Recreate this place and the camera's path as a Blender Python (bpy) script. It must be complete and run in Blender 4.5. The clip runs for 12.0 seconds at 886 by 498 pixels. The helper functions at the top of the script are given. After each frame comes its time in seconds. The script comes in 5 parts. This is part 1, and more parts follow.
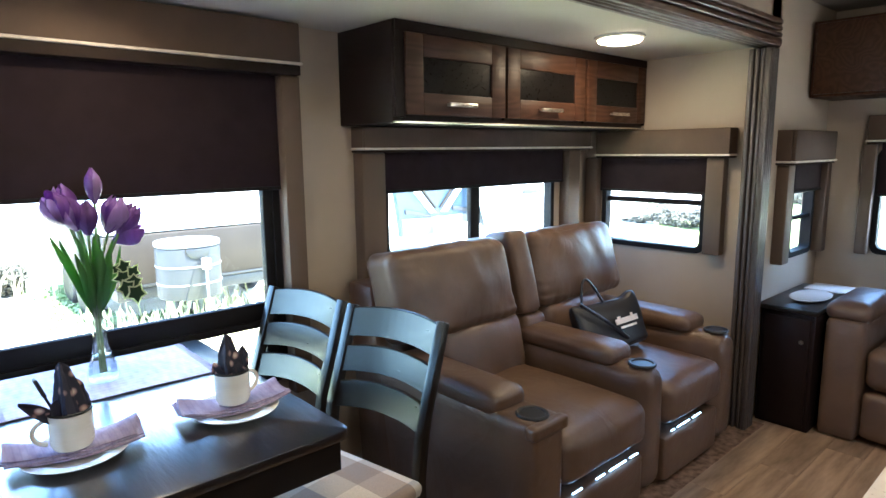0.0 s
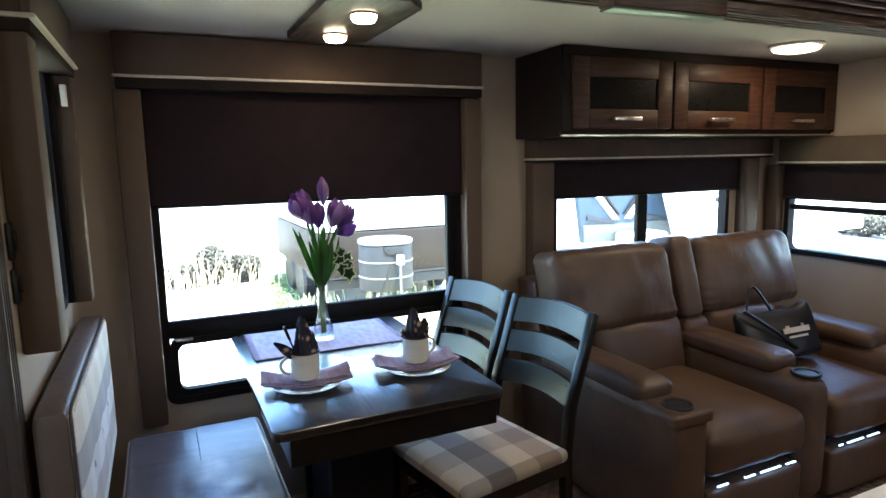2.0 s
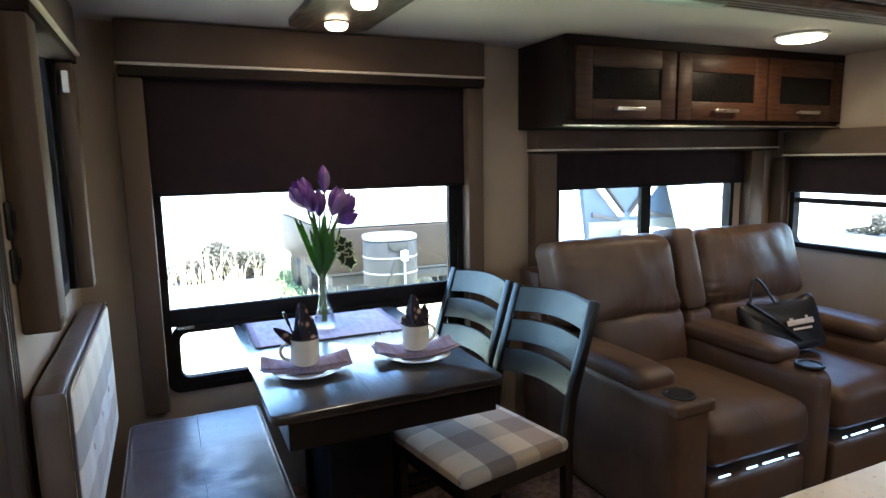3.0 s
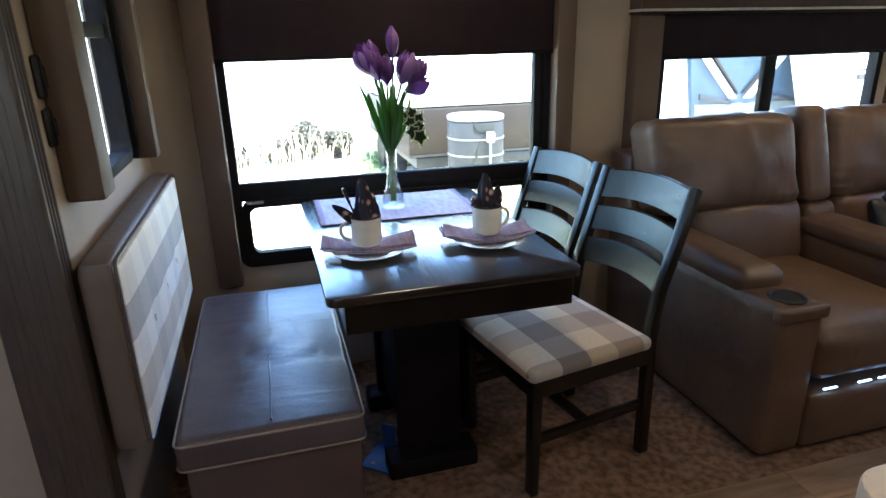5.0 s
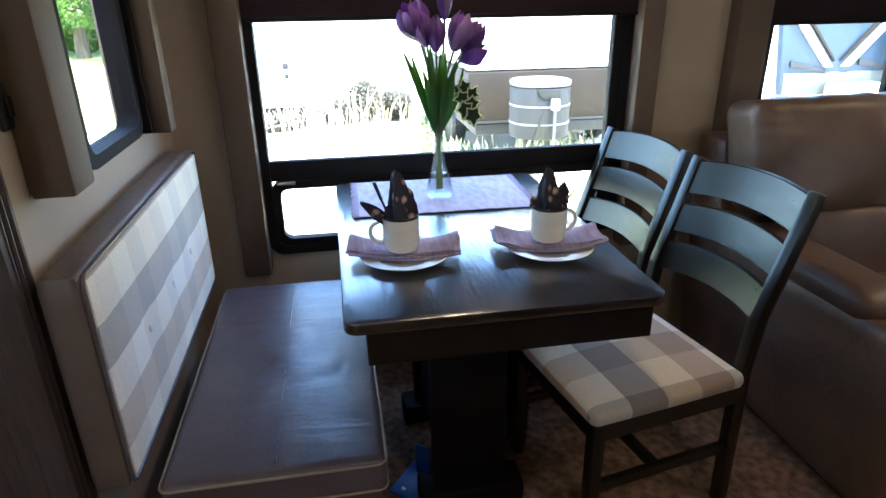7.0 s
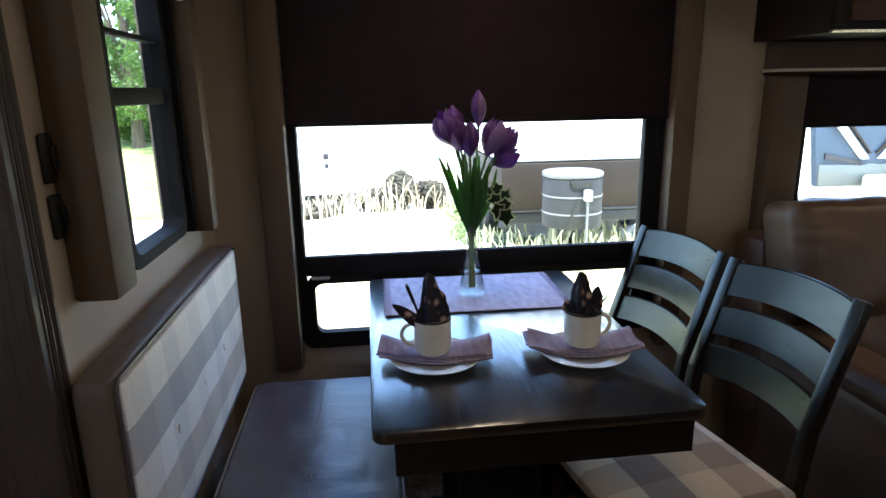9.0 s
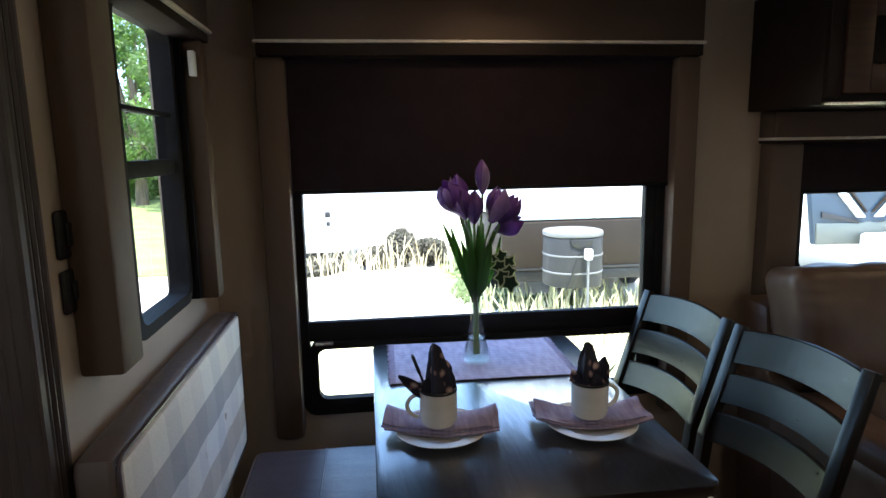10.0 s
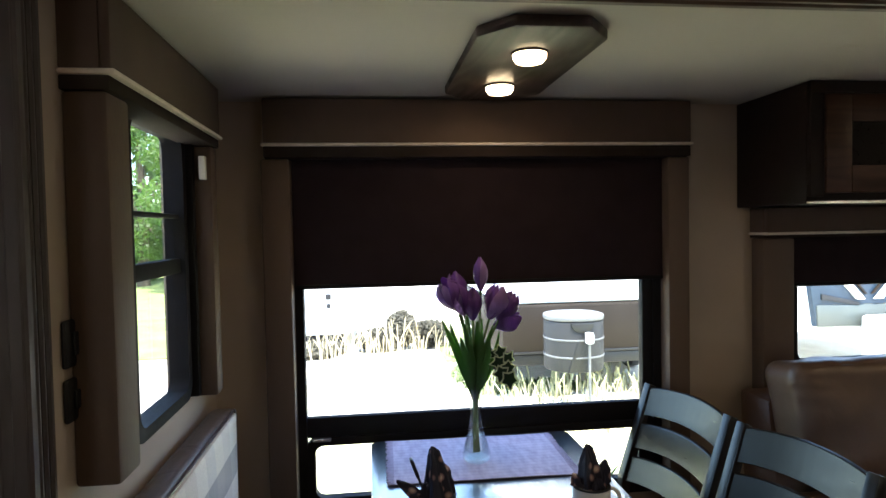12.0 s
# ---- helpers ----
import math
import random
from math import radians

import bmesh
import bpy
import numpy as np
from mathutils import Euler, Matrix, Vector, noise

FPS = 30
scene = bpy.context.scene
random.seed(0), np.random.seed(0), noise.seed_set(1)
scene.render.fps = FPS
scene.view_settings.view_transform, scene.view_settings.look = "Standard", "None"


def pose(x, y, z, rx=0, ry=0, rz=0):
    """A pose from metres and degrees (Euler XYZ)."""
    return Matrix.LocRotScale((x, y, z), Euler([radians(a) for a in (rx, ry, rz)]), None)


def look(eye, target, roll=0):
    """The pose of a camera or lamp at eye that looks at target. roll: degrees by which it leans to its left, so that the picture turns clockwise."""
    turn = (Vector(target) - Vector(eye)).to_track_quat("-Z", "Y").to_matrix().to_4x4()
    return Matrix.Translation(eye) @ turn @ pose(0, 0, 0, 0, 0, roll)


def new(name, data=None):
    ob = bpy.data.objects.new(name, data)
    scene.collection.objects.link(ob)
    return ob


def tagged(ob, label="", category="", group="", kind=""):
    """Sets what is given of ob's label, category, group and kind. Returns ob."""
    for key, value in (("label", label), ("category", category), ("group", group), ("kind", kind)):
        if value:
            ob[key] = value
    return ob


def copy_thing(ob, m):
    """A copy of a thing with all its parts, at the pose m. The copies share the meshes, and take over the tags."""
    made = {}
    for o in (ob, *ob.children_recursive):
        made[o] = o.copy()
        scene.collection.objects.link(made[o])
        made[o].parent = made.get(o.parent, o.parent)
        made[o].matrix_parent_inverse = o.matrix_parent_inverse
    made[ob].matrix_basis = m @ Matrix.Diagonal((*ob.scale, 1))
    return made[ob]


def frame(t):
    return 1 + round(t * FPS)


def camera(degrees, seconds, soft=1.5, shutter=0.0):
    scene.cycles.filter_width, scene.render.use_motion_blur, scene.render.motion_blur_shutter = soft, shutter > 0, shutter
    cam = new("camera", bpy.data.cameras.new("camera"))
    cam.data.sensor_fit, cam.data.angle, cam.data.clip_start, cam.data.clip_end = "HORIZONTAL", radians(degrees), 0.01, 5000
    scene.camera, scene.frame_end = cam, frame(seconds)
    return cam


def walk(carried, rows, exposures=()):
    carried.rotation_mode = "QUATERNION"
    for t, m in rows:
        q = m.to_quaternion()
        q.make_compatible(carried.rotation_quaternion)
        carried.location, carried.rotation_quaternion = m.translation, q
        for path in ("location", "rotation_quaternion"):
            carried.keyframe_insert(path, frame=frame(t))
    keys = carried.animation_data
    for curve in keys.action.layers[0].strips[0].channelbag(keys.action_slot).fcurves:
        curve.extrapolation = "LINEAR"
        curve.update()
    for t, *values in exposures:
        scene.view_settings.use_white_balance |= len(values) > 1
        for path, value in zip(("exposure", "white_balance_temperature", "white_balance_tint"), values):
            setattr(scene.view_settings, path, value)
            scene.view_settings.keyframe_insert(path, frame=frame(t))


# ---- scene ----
cam = camera(71.8, 12.0)
METRES, EYE, TILT, LEAN, TURN = 8.0, 1.5, 0.0, 0.0, -42.8
PATH = [
    (0, (0.607, 0.546, 1.389), (1.932, 2.009, 1.071), -0.6),
    (0.5, (0.6, 0.415, 1.39), (1.643, 2.094, 1.087), -1.6),
    (1, (0.576, 0.301, 1.391), (1.401, 2.096, 1.079), -2.0),
    (1.5, (0.518, 0.253, 1.407), (1.345, 2.051, 1.121), -1.5),
    (2, (0.489, 0.237, 1.408), (1.318, 2.034, 1.117), -1.1),
    (2.5, (0.494, 0.228, 1.386), (1.32, 2.027, 1.1), -1.1),
    (4.5, (0.572, 0.297, 1.347), (1.193, 2.127, 0.831), -0.9),
    (5, (0.612, 0.38, 1.312), (1.118, 2.202, 0.66), -1.3),
    (5.5, (0.639, 0.521, 1.305), (1.095, 2.335, 0.595), -1.0),
    (6, (0.674, 0.618, 1.299), (1.11, 2.401, 0.504), -1.8),
    (6.5, (0.703, 0.658, 1.305), (1.071, 2.46, 0.518), -1.5),
    (8.5, (0.717, 0.699, 1.341), (0.973, 2.591, 0.747), -0.8),
    (9, (0.715, 0.692, 1.353), (0.941, 2.615, 0.851), -1.0),
    (9.5, (0.707, 0.694, 1.367), (0.932, 2.637, 0.949), -0.7),
    (10, (0.702, 0.692, 1.386), (0.936, 2.651, 1.062), -1.0),
    (10.5, (0.704, 0.684, 1.404), (0.932, 2.657, 1.166), -1.5),
    (11, (0.701, 0.676, 1.42), (0.933, 2.657, 1.269), -1.3),
    (11.5, (0.701, 0.67, 1.431), (0.94, 2.653, 1.34), -1.2),
    (12, (0.704, 0.665, 1.438), (0.944, 2.65, 1.371), -1.1),
]
EXPOSURES = [(0.0, 5.0, 5350, 4), (1.5, 4.1, 5430, 5), (2.5, 4.13, 5480, 6), (4.5, 4.17, 5500, 6), (5.5, 4.25, 5540, 7),
             (6.5, 4.25, 5540, 7), (8.5, 3.80, 5680, 8), (9.5, 3.18, 5740, 8), (12.0, 3.30, 6000, 9)]
walk(cam, [(t, look(eye, target, roll)) for t, eye, target, roll in PATH], EXPOSURES)

# ---- world, sun and large lights ----
SUN_ELEV, SUN_AZ = 70.0, 176.0      # degrees; azimuth clockwise from +y
world = bpy.data.worlds.new("world")
scene.world = world
world.use_nodes = True
wn = world.node_tree.nodes
wl = world.node_tree.links
sky = wn.new("ShaderNodeTexSky")
sky.sky_type = "NISHITA"
sky.sun_disc = False
sky.dust_density = 1.2
sky.sun_elevation = radians(SUN_ELEV)
sky.sun_rotation = radians(SUN_AZ)
wl.new(sky.outputs[0], wn["Background"].inputs[0])
wn["Background"].inputs[1].default_value = 0.15
sun = new("sun", bpy.data.lights.new("sun", "SUN"))
sun.data.energy = 2.6
sun.data.angle = radians(0.5)
sun.data.color = (1.0, 0.91, 0.78)
_a, _e = radians(SUN_AZ), radians(SUN_ELEV)
SUN_DIR = Vector((math.sin(_a) * math.cos(_e), math.cos(_a) * math.cos(_e), math.sin(_e)))
sun.matrix_world = look(SUN_DIR * 30, (0, 0, 0))
LAMP_WATTS, PUCK_WATTS, ROOM_WATTS = 0.08, 0.16, 0.22


def lamp_spot(name, loc, watts, size=0.05, color=(1.0, 0.72, 0.45)):
    ob = new(name, bpy.data.lights.new(name, "AREA"))
    ob.data.shape, ob.data.size, ob.data.energy = "DISK", size, watts
    ob.data.color = color
    ob.location = loc
    return ob


# Fill lamp added at the unseen galley opening W8, to lift the right side.
galley_fill = new("galley_fill", bpy.data.lights.new("galley_fill", "AREA"))
galley_fill.data.shape, galley_fill.data.size, galley_fill.data.size_y = "RECTANGLE", 0.6, 0.28
galley_fill.data.energy, galley_fill.data.color = 0.12, (1.0, 0.92, 0.82)
galley_fill.matrix_world = look((3.3, -0.74, 1.15), (3.0, 2.2, 0.5))

# Warm fill lamp added at unseen opening W7, to brighten bench and west trim.
west_fill = new("west_fill", bpy.data.lights.new("west_fill", "AREA"))
west_fill.data.shape, west_fill.data.size, west_fill.data.size_y = "RECTANGLE", 0.42, 0.34
west_fill.data.energy, west_fill.data.color = 0.26, (1.0, 0.93, 0.85)
west_fill.matrix_world = look((-0.4, -0.76, 1.25), (0.6, 2.2, 0.4))


# ---- materials ----
def mat(name, color, rough=0.6, metal=0.0, dark=None, scale=8.0, amount=0.5, bump=0.0, bump_scale=120.0, stretch=(1, 1, 1),
        spec=0.5, coat=0.0, coords="Object", emit=None, emit_power=0.0, sheen=0.0, rough_var=0.08):
    """A surface with two scales of variation: wide stains of the darker tone, and a fine grain that drives relief and gloss."""
    m = bpy.data.materials.new(name)
    m.use_nodes = True
    n, l = m.node_tree.nodes, m.node_tree.links
    b = n["Principled BSDF"]
    b.inputs["Metallic"].default_value = metal
    b.inputs["Specular IOR Level"].default_value = spec
    b.inputs["Coat Weight"].default_value = coat
    b.inputs["Coat Roughness"].default_value = 0.15
    b.inputs["Sheen Weight"].default_value = sheen
    tc = n.new("ShaderNodeTexCoord")
    mp = n.new("ShaderNodeMapping")
    mp.inputs["Scale"].default_value = stretch
    l.new(tc.outputs[coords], mp.inputs[0])
    big = n.new("ShaderNodeTexNoise")
    big.inputs["Scale"].default_value, big.inputs["Detail"].default_value = scale, 5
    l.new(mp.outputs[0], big.inputs["Vector"])
    fine = n.new("ShaderNodeTexNoise")
    fine.inputs["Scale"].default_value, fine.inputs["Detail"].default_value = bump_scale, 3
    l.new(mp.outputs[0], fine.inputs["Vector"])
    ramp = n.new("ShaderNodeValToRGB")
    d = dark or tuple(c * (1 - 0.35 * amount) for c in color)
    ramp.color_ramp.elements[0].color = (*d, 1)
    ramp.color_ramp.elements[0].position = 0.32
    ramp.color_ramp.elements[1].color = (*color, 1)
    ramp.color_ramp.elements[1].position = 0.66
    l.new(big.outputs[0], ramp.inputs[0])
    l.new(ramp.outputs[0], b.inputs["Base Color"])
    mr = n.new("ShaderNodeMapRange")
    mr.inputs["To Min"].default_value, mr.inputs["To Max"].default_value = max(rough - rough_var, 0.02), min(rough + rough_var, 1)
    l.new(fine.outputs[0], mr.inputs[0])
    l.new(mr.outputs[0], b.inputs["Roughness"])
    if bump:
        bp = n.new("ShaderNodeBump")
        bp.inputs["Strength"].default_value, bp.inputs["Distance"].default_value = bump, 0.002
        l.new(fine.outputs[0], bp.inputs["Height"])
        l.new(bp.outputs[0], b.inputs["Normal"])
    if emit:
        b.inputs["Emission Color"].default_value = (*emit, 1)
        b.inputs["Emission Strength"].default_value = emit_power
    return m


def wood_mat(name, light, dark, rough=0.35, axis=0, ring=9.0, coat=0.0, bump=0.15, spread=0.17):
    """Wood whose grain runs along one axis: stretched noise bent into cathedral figures."""
    m = bpy.data.materials.new(name)
    m.use_nodes = True
    n, l = m.node_tree.nodes, m.node_tree.links
    b = n["Principled BSDF"]
    b.inputs["Coat Weight"].default_value = coat
    b.inputs["Coat Roughness"].default_value = 0.14
    tc = n.new("ShaderNodeTexCoord")
    mp = n.new("ShaderNodeMapping")
    s = [1.0, 1.0, 1.0]
    s[axis] = 0.16
    mp.inputs["Scale"].default_value = s
    l.new(tc.outputs["Object"], mp.inputs[0])
    nz = n.new("ShaderNodeTexNoise")
    nz.inputs["Scale"].default_value, nz.inputs["Detail"].default_value = ring, 2
    l.new(mp.outputs[0], nz.inputs["Vector"])
    mul = n.new("ShaderNodeMath")
    mul.operation = "MULTIPLY"
    mul.inputs[1].default_value = 14.0
    l.new(nz.outputs[0], mul.inputs[0])
    fr = n.new("ShaderNodeMath")
    fr.operation = "PINGPONG"
    fr.inputs[1].default_value = 0.5
    l.new(mul.outputs[0], fr.inputs[0])
    fine = n.new("ShaderNodeTexNoise")
    fine.inputs["Scale"].default_value, fine.inputs["Detail"].default_value = 90, 4
    l.new(mp.outputs[0], fine.inputs["Vector"])
    add = n.new("ShaderNodeMath")
    add.operation = "MULTIPLY_ADD"
    add.inputs[1].default_value = 1.2
    l.new(fr.outputs[0], add.inputs[0])
    fs = n.new("ShaderNodeMath")
    fs.operation = "MULTIPLY_ADD"
    fs.inputs[1].default_value, fs.inputs[2].default_value = 0.7, -0.15
    l.new(fine.outputs[0], fs.inputs[0])
    l.new(fs.outputs[0], add.inputs[2])
    ramp = n.new("ShaderNodeValToRGB")
    ramp.color_ramp.elements[0].color = (*dark, 1)
    ramp.color_ramp.elements[1].color = (*light, 1)
    ramp.color_ramp.elements[1].position = 0.85
    l.new(add.outputs[0], ramp.inputs[0])
    l.new(ramp.outputs[0], b.inputs["Base Color"])
    mr = n.new("ShaderNodeMapRange")
    mr.inputs["To Min"].default_value, mr.inputs["To Max"].default_value = rough + 0.7 * spread, rough - 0.3 * spread
    l.new(add.outputs[0], mr.inputs[0])
    l.new(mr.outputs[0], b.inputs["Roughness"])
    bp = n.new("ShaderNodeBump")
    bp.inputs["Strength"].default_value, bp.inputs["Distance"].default_value = bump, 0.001
    l.new(add.outputs[0], bp.inputs["Height"])
    l.new(bp.outputs[0], b.inputs["Normal"])
    if coat:
        l.new(bp.outputs[0], b.inputs["Coat Normal"])
    return m


def plaid_mat(name, ax=(0, 1), pitch=0.085, cross=1.0, shift=0.0):
    """Woven check cloth in cream, tan and grey: two sets of bands crossed, with a thread relief."""
    m = bpy.data.materials.new(name)
    m.use_nodes = True
    n, l = m.node_tree.nodes, m.node_tree.links
    b = n["Principled BSDF"]
    b.inputs["Roughness"].default_value = 0.9
    b.inputs["Sheen Weight"].default_value = 0.2
    tc = n.new("ShaderNodeTexCoord")
    sp = n.new("ShaderNodeSeparateXYZ")
    l.new(tc.outputs["Object"], sp.inputs[0])
    bands = []
    across = [tuple(1 - (1 - c) * cross for c in col) for col in ((0.93, 0.86, 0.74), (0.42, 0.36, 0.32), (0.87, 0.72, 0.52), (0.58, 0.44, 0.32))]
    tan, grey = (0.62, 0.54, 0.46), (0.42, 0.41, 0.42)
    along = ((0.93, 0.91, 0.88), grey, (0.88, 0.80, 0.68), tan) if cross == 1 else ((0.90, 0.87, 0.80), tan, (0.92, 0.90, 0.88), grey)
    for k, cols in ((ax[0], across), (ax[1], along)):
        d = n.new("ShaderNodeMath")
        d.operation = "MULTIPLY_ADD"
        d.inputs[1].default_value = 1 / (pitch * 4)
        d.inputs[2].default_value = shift if k == ax[0] else 0.0
        l.new(sp.outputs[k], d.inputs[0])
        f = n.new("ShaderNodeMath")
        f.operation = "FRACT"
        l.new(d.outputs[0], f.inputs[0])
        r = n.new("ShaderNodeValToRGB")
        r.color_ramp.interpolation = "CONSTANT"
        r.color_ramp.elements[0].color = (*cols[0], 1)
        r.color_ramp.elements[1].color = (*cols[3], 1)
        r.color_ramp.elements[1].position = 0.75
        for i in (1, 2):
            e = r.color_ramp.elements.new(i * 0.25)
            e.color = (*cols[i], 1)
        l.new(f.outputs[0], r.inputs[0])
        bands.append(r)
    mx = n.new("ShaderNodeMix")
    mx.data_type, mx.blend_type = "RGBA", "MULTIPLY"
    mx.inputs[0].default_value = 0.85
    l.new(bands[0].outputs[0], mx.inputs[6])
    l.new(bands[1].outputs[0], mx.inputs[7])
    nz = n.new("ShaderNodeTexNoise")
    nz.inputs["Scale"].default_value = 260
    l.new(tc.outputs["Object"], nz.inputs["Vector"])
    gain = n.new("ShaderNodeMix")
    gain.data_type, gain.blend_type = "RGBA", "MULTIPLY"
    gain.inputs[0].default_value = 0.35
    l.new(mx.outputs[2], gain.inputs[6])
    l.new(nz.outputs[0], gain.inputs[7])
    l.new(gain.outputs[2], b.inputs["Base Color"])
    bp = n.new("ShaderNodeBump")
    bp.inputs["Strength"].default_value, bp.inputs["Distance"].default_value = 0.4, 0.001
    l.new(nz.outputs[0], bp.inputs["Height"])
    l.new(bp.outputs[0], b.inputs["Normal"])
    return m


def glass_mat(name, tint=(0.93, 0.95, 0.95), rough=0.0, gloss=0.04):
    m = bpy.data.materials.new(name)
    m.use_nodes = True
    n, l = m.node_tree.nodes, m.node_tree.links
    n.remove(n["Principled BSDF"])
    tr, gl, mx, lw = n.new("ShaderNodeBsdfTransparent"), n.new("ShaderNodeBsdfGlossy"), n.new("ShaderNodeMixShader"), n.new("ShaderNodeLayerWeight")
    pw, fz = n.new("ShaderNodeMath"), n.new("ShaderNodeMath")
    lw.inputs[0].default_value = 0.5
    pw.operation, pw.inputs[1].default_value = "POWER", 5.0
    fz.operation, fz.inputs[1].default_value, fz.inputs[2].default_value = "MULTIPLY_ADD", 0.9, gloss
    l.new(lw.outputs["Facing"], pw.inputs[0])
    l.new(pw.outputs[0], fz.inputs[0])
    tr.inputs[0].default_value = (*tint, 1)
    gl.inputs["Roughness"].default_value = rough
    l.new(fz.outputs[0], mx.inputs[0])
    l.new(tr.outputs[0], mx.inputs[1])
    l.new(gl.outputs[0], mx.inputs[2])
    l.new(mx.outputs[0], n["Material Output"].inputs[0])
    return m


def leather_mat(name, color, dark, rough=0.38, folds=0.34, run=(1, 1, 1)):
    """Soft bonded leather: pebble grain, slack creases and a worn sheen."""
    m = mat(name, color, rough, dark=dark, scale=5, bump=0.25, bump_scale=420, rough_var=0.1)
    n, l = m.node_tree.nodes, m.node_tree.links
    tc = [x for x in n if x.type == "TEX_COORD"][0]
    fold = n.new("ShaderNodeTexNoise")
    fold.inputs["Scale"].default_value, fold.inputs["Detail"].default_value, fold.inputs["Distortion"].default_value = 7, 3, 1.2
    mp = n.new("ShaderNodeMapping")
    mp.inputs["Scale"].default_value = run
    l.new(tc.outputs["Object"], mp.inputs[0])
    l.new(mp.outputs[0], fold.inputs["Vector"])
    bp2 = n.new("ShaderNodeBump")
    bp2.inputs["Strength"].default_value, bp2.inputs["Distance"].default_value = folds, 0.015
    l.new(fold.outputs[0], bp2.inputs["Height"])
    old = [x for x in n if x.type == "BUMP" and x != bp2][0]
    l.new(bp2.outputs[0], old.inputs["Normal"])
    return m


M_WALL = mat("wall_paper", (0.40, 0.325, 0.255), 0.75, amount=0.3, scale=3, bump=0.12, bump_scale=300)
M_CEIL = mat("ceiling_board", (0.43, 0.39, 0.335), 0.8, amount=0.15, scale=2, bump=0.05)
M_TRIM = wood_mat("dark_trim_wood", (0.10, 0.055, 0.035), (0.035, 0.02, 0.014), 0.35, axis=0, bump=0.1)
M_TRIMV = wood_mat("dark_trim_wood_upright", (0.062, 0.048, 0.042), (0.050, 0.038, 0.033), 0.4, axis=2, bump=0.04)
M_CAB = wood_mat("cabinet_wood", (0.062, 0.027, 0.014), (0.034, 0.014, 0.008), 0.42, axis=0, ring=6)
M_LEDGE = mat("pelmet_ledge_cloth", (0.03, 0.022, 0.018), 0.9, spec=0.05, scale=8)
M_CAB.node_tree.nodes["Principled BSDF"].inputs["Specular IOR Level"].default_value = 0.25
M_CABDARK = mat("cabinet_side", (0.012, 0.006, 0.005), 0.5, spec=0.15, scale=6, bump=0.05)
M_BOARD = wood_mat("light_board_wood", (0.036, 0.015, 0.009), (0.018, 0.008, 0.005), 0.4, axis=1, ring=6)
M_BLACKGLASS = mat("dark_door_insert", (0.006, 0.005, 0.005), 0.3, spec=0.15, scale=4)
M_STEEL = mat("brushed_nickel", (0.72, 0.68, 0.62), 0.28, 1.0, scale=30, stretch=(1, 8, 8))
M_FRAME = mat("window_frame_paint", (0.012, 0.011, 0.012), 0.7, spec=0.12, scale=12, bump=0.05)
M_SHADE = mat("roller_shade_cloth", (0.022, 0.014, 0.016), 0.95, spec=0.1, scale=14, bump=0.3, bump_scale=500)
M_PELMET = mat("pelmet_cloth", (0.080, 0.048, 0.030), 0.75, dark=(0.058, 0.034, 0.021), scale=5, bump=0.2, bump_scale=350)
M_PANEL = mat("pelmet_side_panel", (0.092, 0.058, 0.036), 0.65, dark=(0.079, 0.051, 0.033), scale=4, bump=0.15, bump_scale=200, stretch=(1, 1, 0.2))
M_PIPING = mat("cream_piping", (0.62, 0.54, 0.45), 0.55, scale=40)
M_CARPET = mat("carpet_pile", (0.27, 0.165, 0.112), 0.95, dark=(0.11, 0.066, 0.042), scale=38, bump=1.0, bump_scale=500, spec=0.1)
M_LEATHER = leather_mat("taupe_leather", (0.122, 0.072, 0.044), (0.086, 0.050, 0.032), 0.43)
# Bench colour leans blue: part of the reflected window sky is put into it.
M_BENCH = leather_mat("bench_vinyl", (0.094, 0.076, 0.084), (0.072, 0.056, 0.062), 0.30, 0.15, (0.45, 1.6, 1))
M_BENCHSIDE = leather_mat("bench_side_vinyl", (0.125, 0.094, 0.076), (0.105, 0.077, 0.062), 0.45)
M_BENCHBASE = leather_mat("bench_base_vinyl", (0.085, 0.054, 0.050), (0.068, 0.042, 0.040), 0.45)
M_PLAID = plaid_mat("check_cloth_seat", (0, 1), 0.10, 1.0, 0.5875)
M_PLAIDB = plaid_mat("check_cloth_back", (1, 2), 0.085, 0.28)
M_TABLE = wood_mat("table_espresso_wood", (0.0125, 0.009, 0.008), (0.005, 0.0042, 0.0042), 0.30, axis=1, ring=3.4, coat=1.0, bump=1.0, spread=0.12)
M_TABLE.node_tree.nodes["Principled BSDF"].inputs["Coat IOR"].default_value = 1.85
M_TABLE.node_tree.nodes["Principled BSDF"].inputs["Coat Roughness"].default_value = 0.19
M_CHAIR = mat("chair_black_paint", (0.011, 0.0085, 0.0075), 0.31, dark=(0.006, 0.0045, 0.0045), scale=12, bump=0.12, bump_scale=60, stretch=(1, 0.15, 1), rough_var=0.07)
M_PEDESTAL = mat("table_base_black_paint", (0.006, 0.0045, 0.0045), 0.6, spec=0.15, scale=10, bump=0.05)
# Tints the slats' reflections yellowish, to offset the blue of the reflected sky.
M_CHAIR.node_tree.nodes["Principled BSDF"].inputs["Specular Tint"].default_value = (0.93, 0.93, 0.80, 1)
M_GLASS = glass_mat("window_glass")
M_VASE = glass_mat("vase_glass", (0.95, 0.97, 0.96), 0.02, 0.14)
M_BENCHPIPE = mat("brown_piping", (0.26, 0.2, 0.16), 0.5, scale=40)
M_WHITE = mat("glazed_white_china", (0.8, 0.78, 0.74), 0.15, amount=0.15, scale=6)
M_MUG = mat("cream_enamel", (0.76, 0.7, 0.6), 0.25, amount=0.25, scale=10, stretch=(0.2, 0.2, 3))
M_BLACKRIM = mat("black_enamel_rim", (0.008, 0.008, 0.008), 0.45)
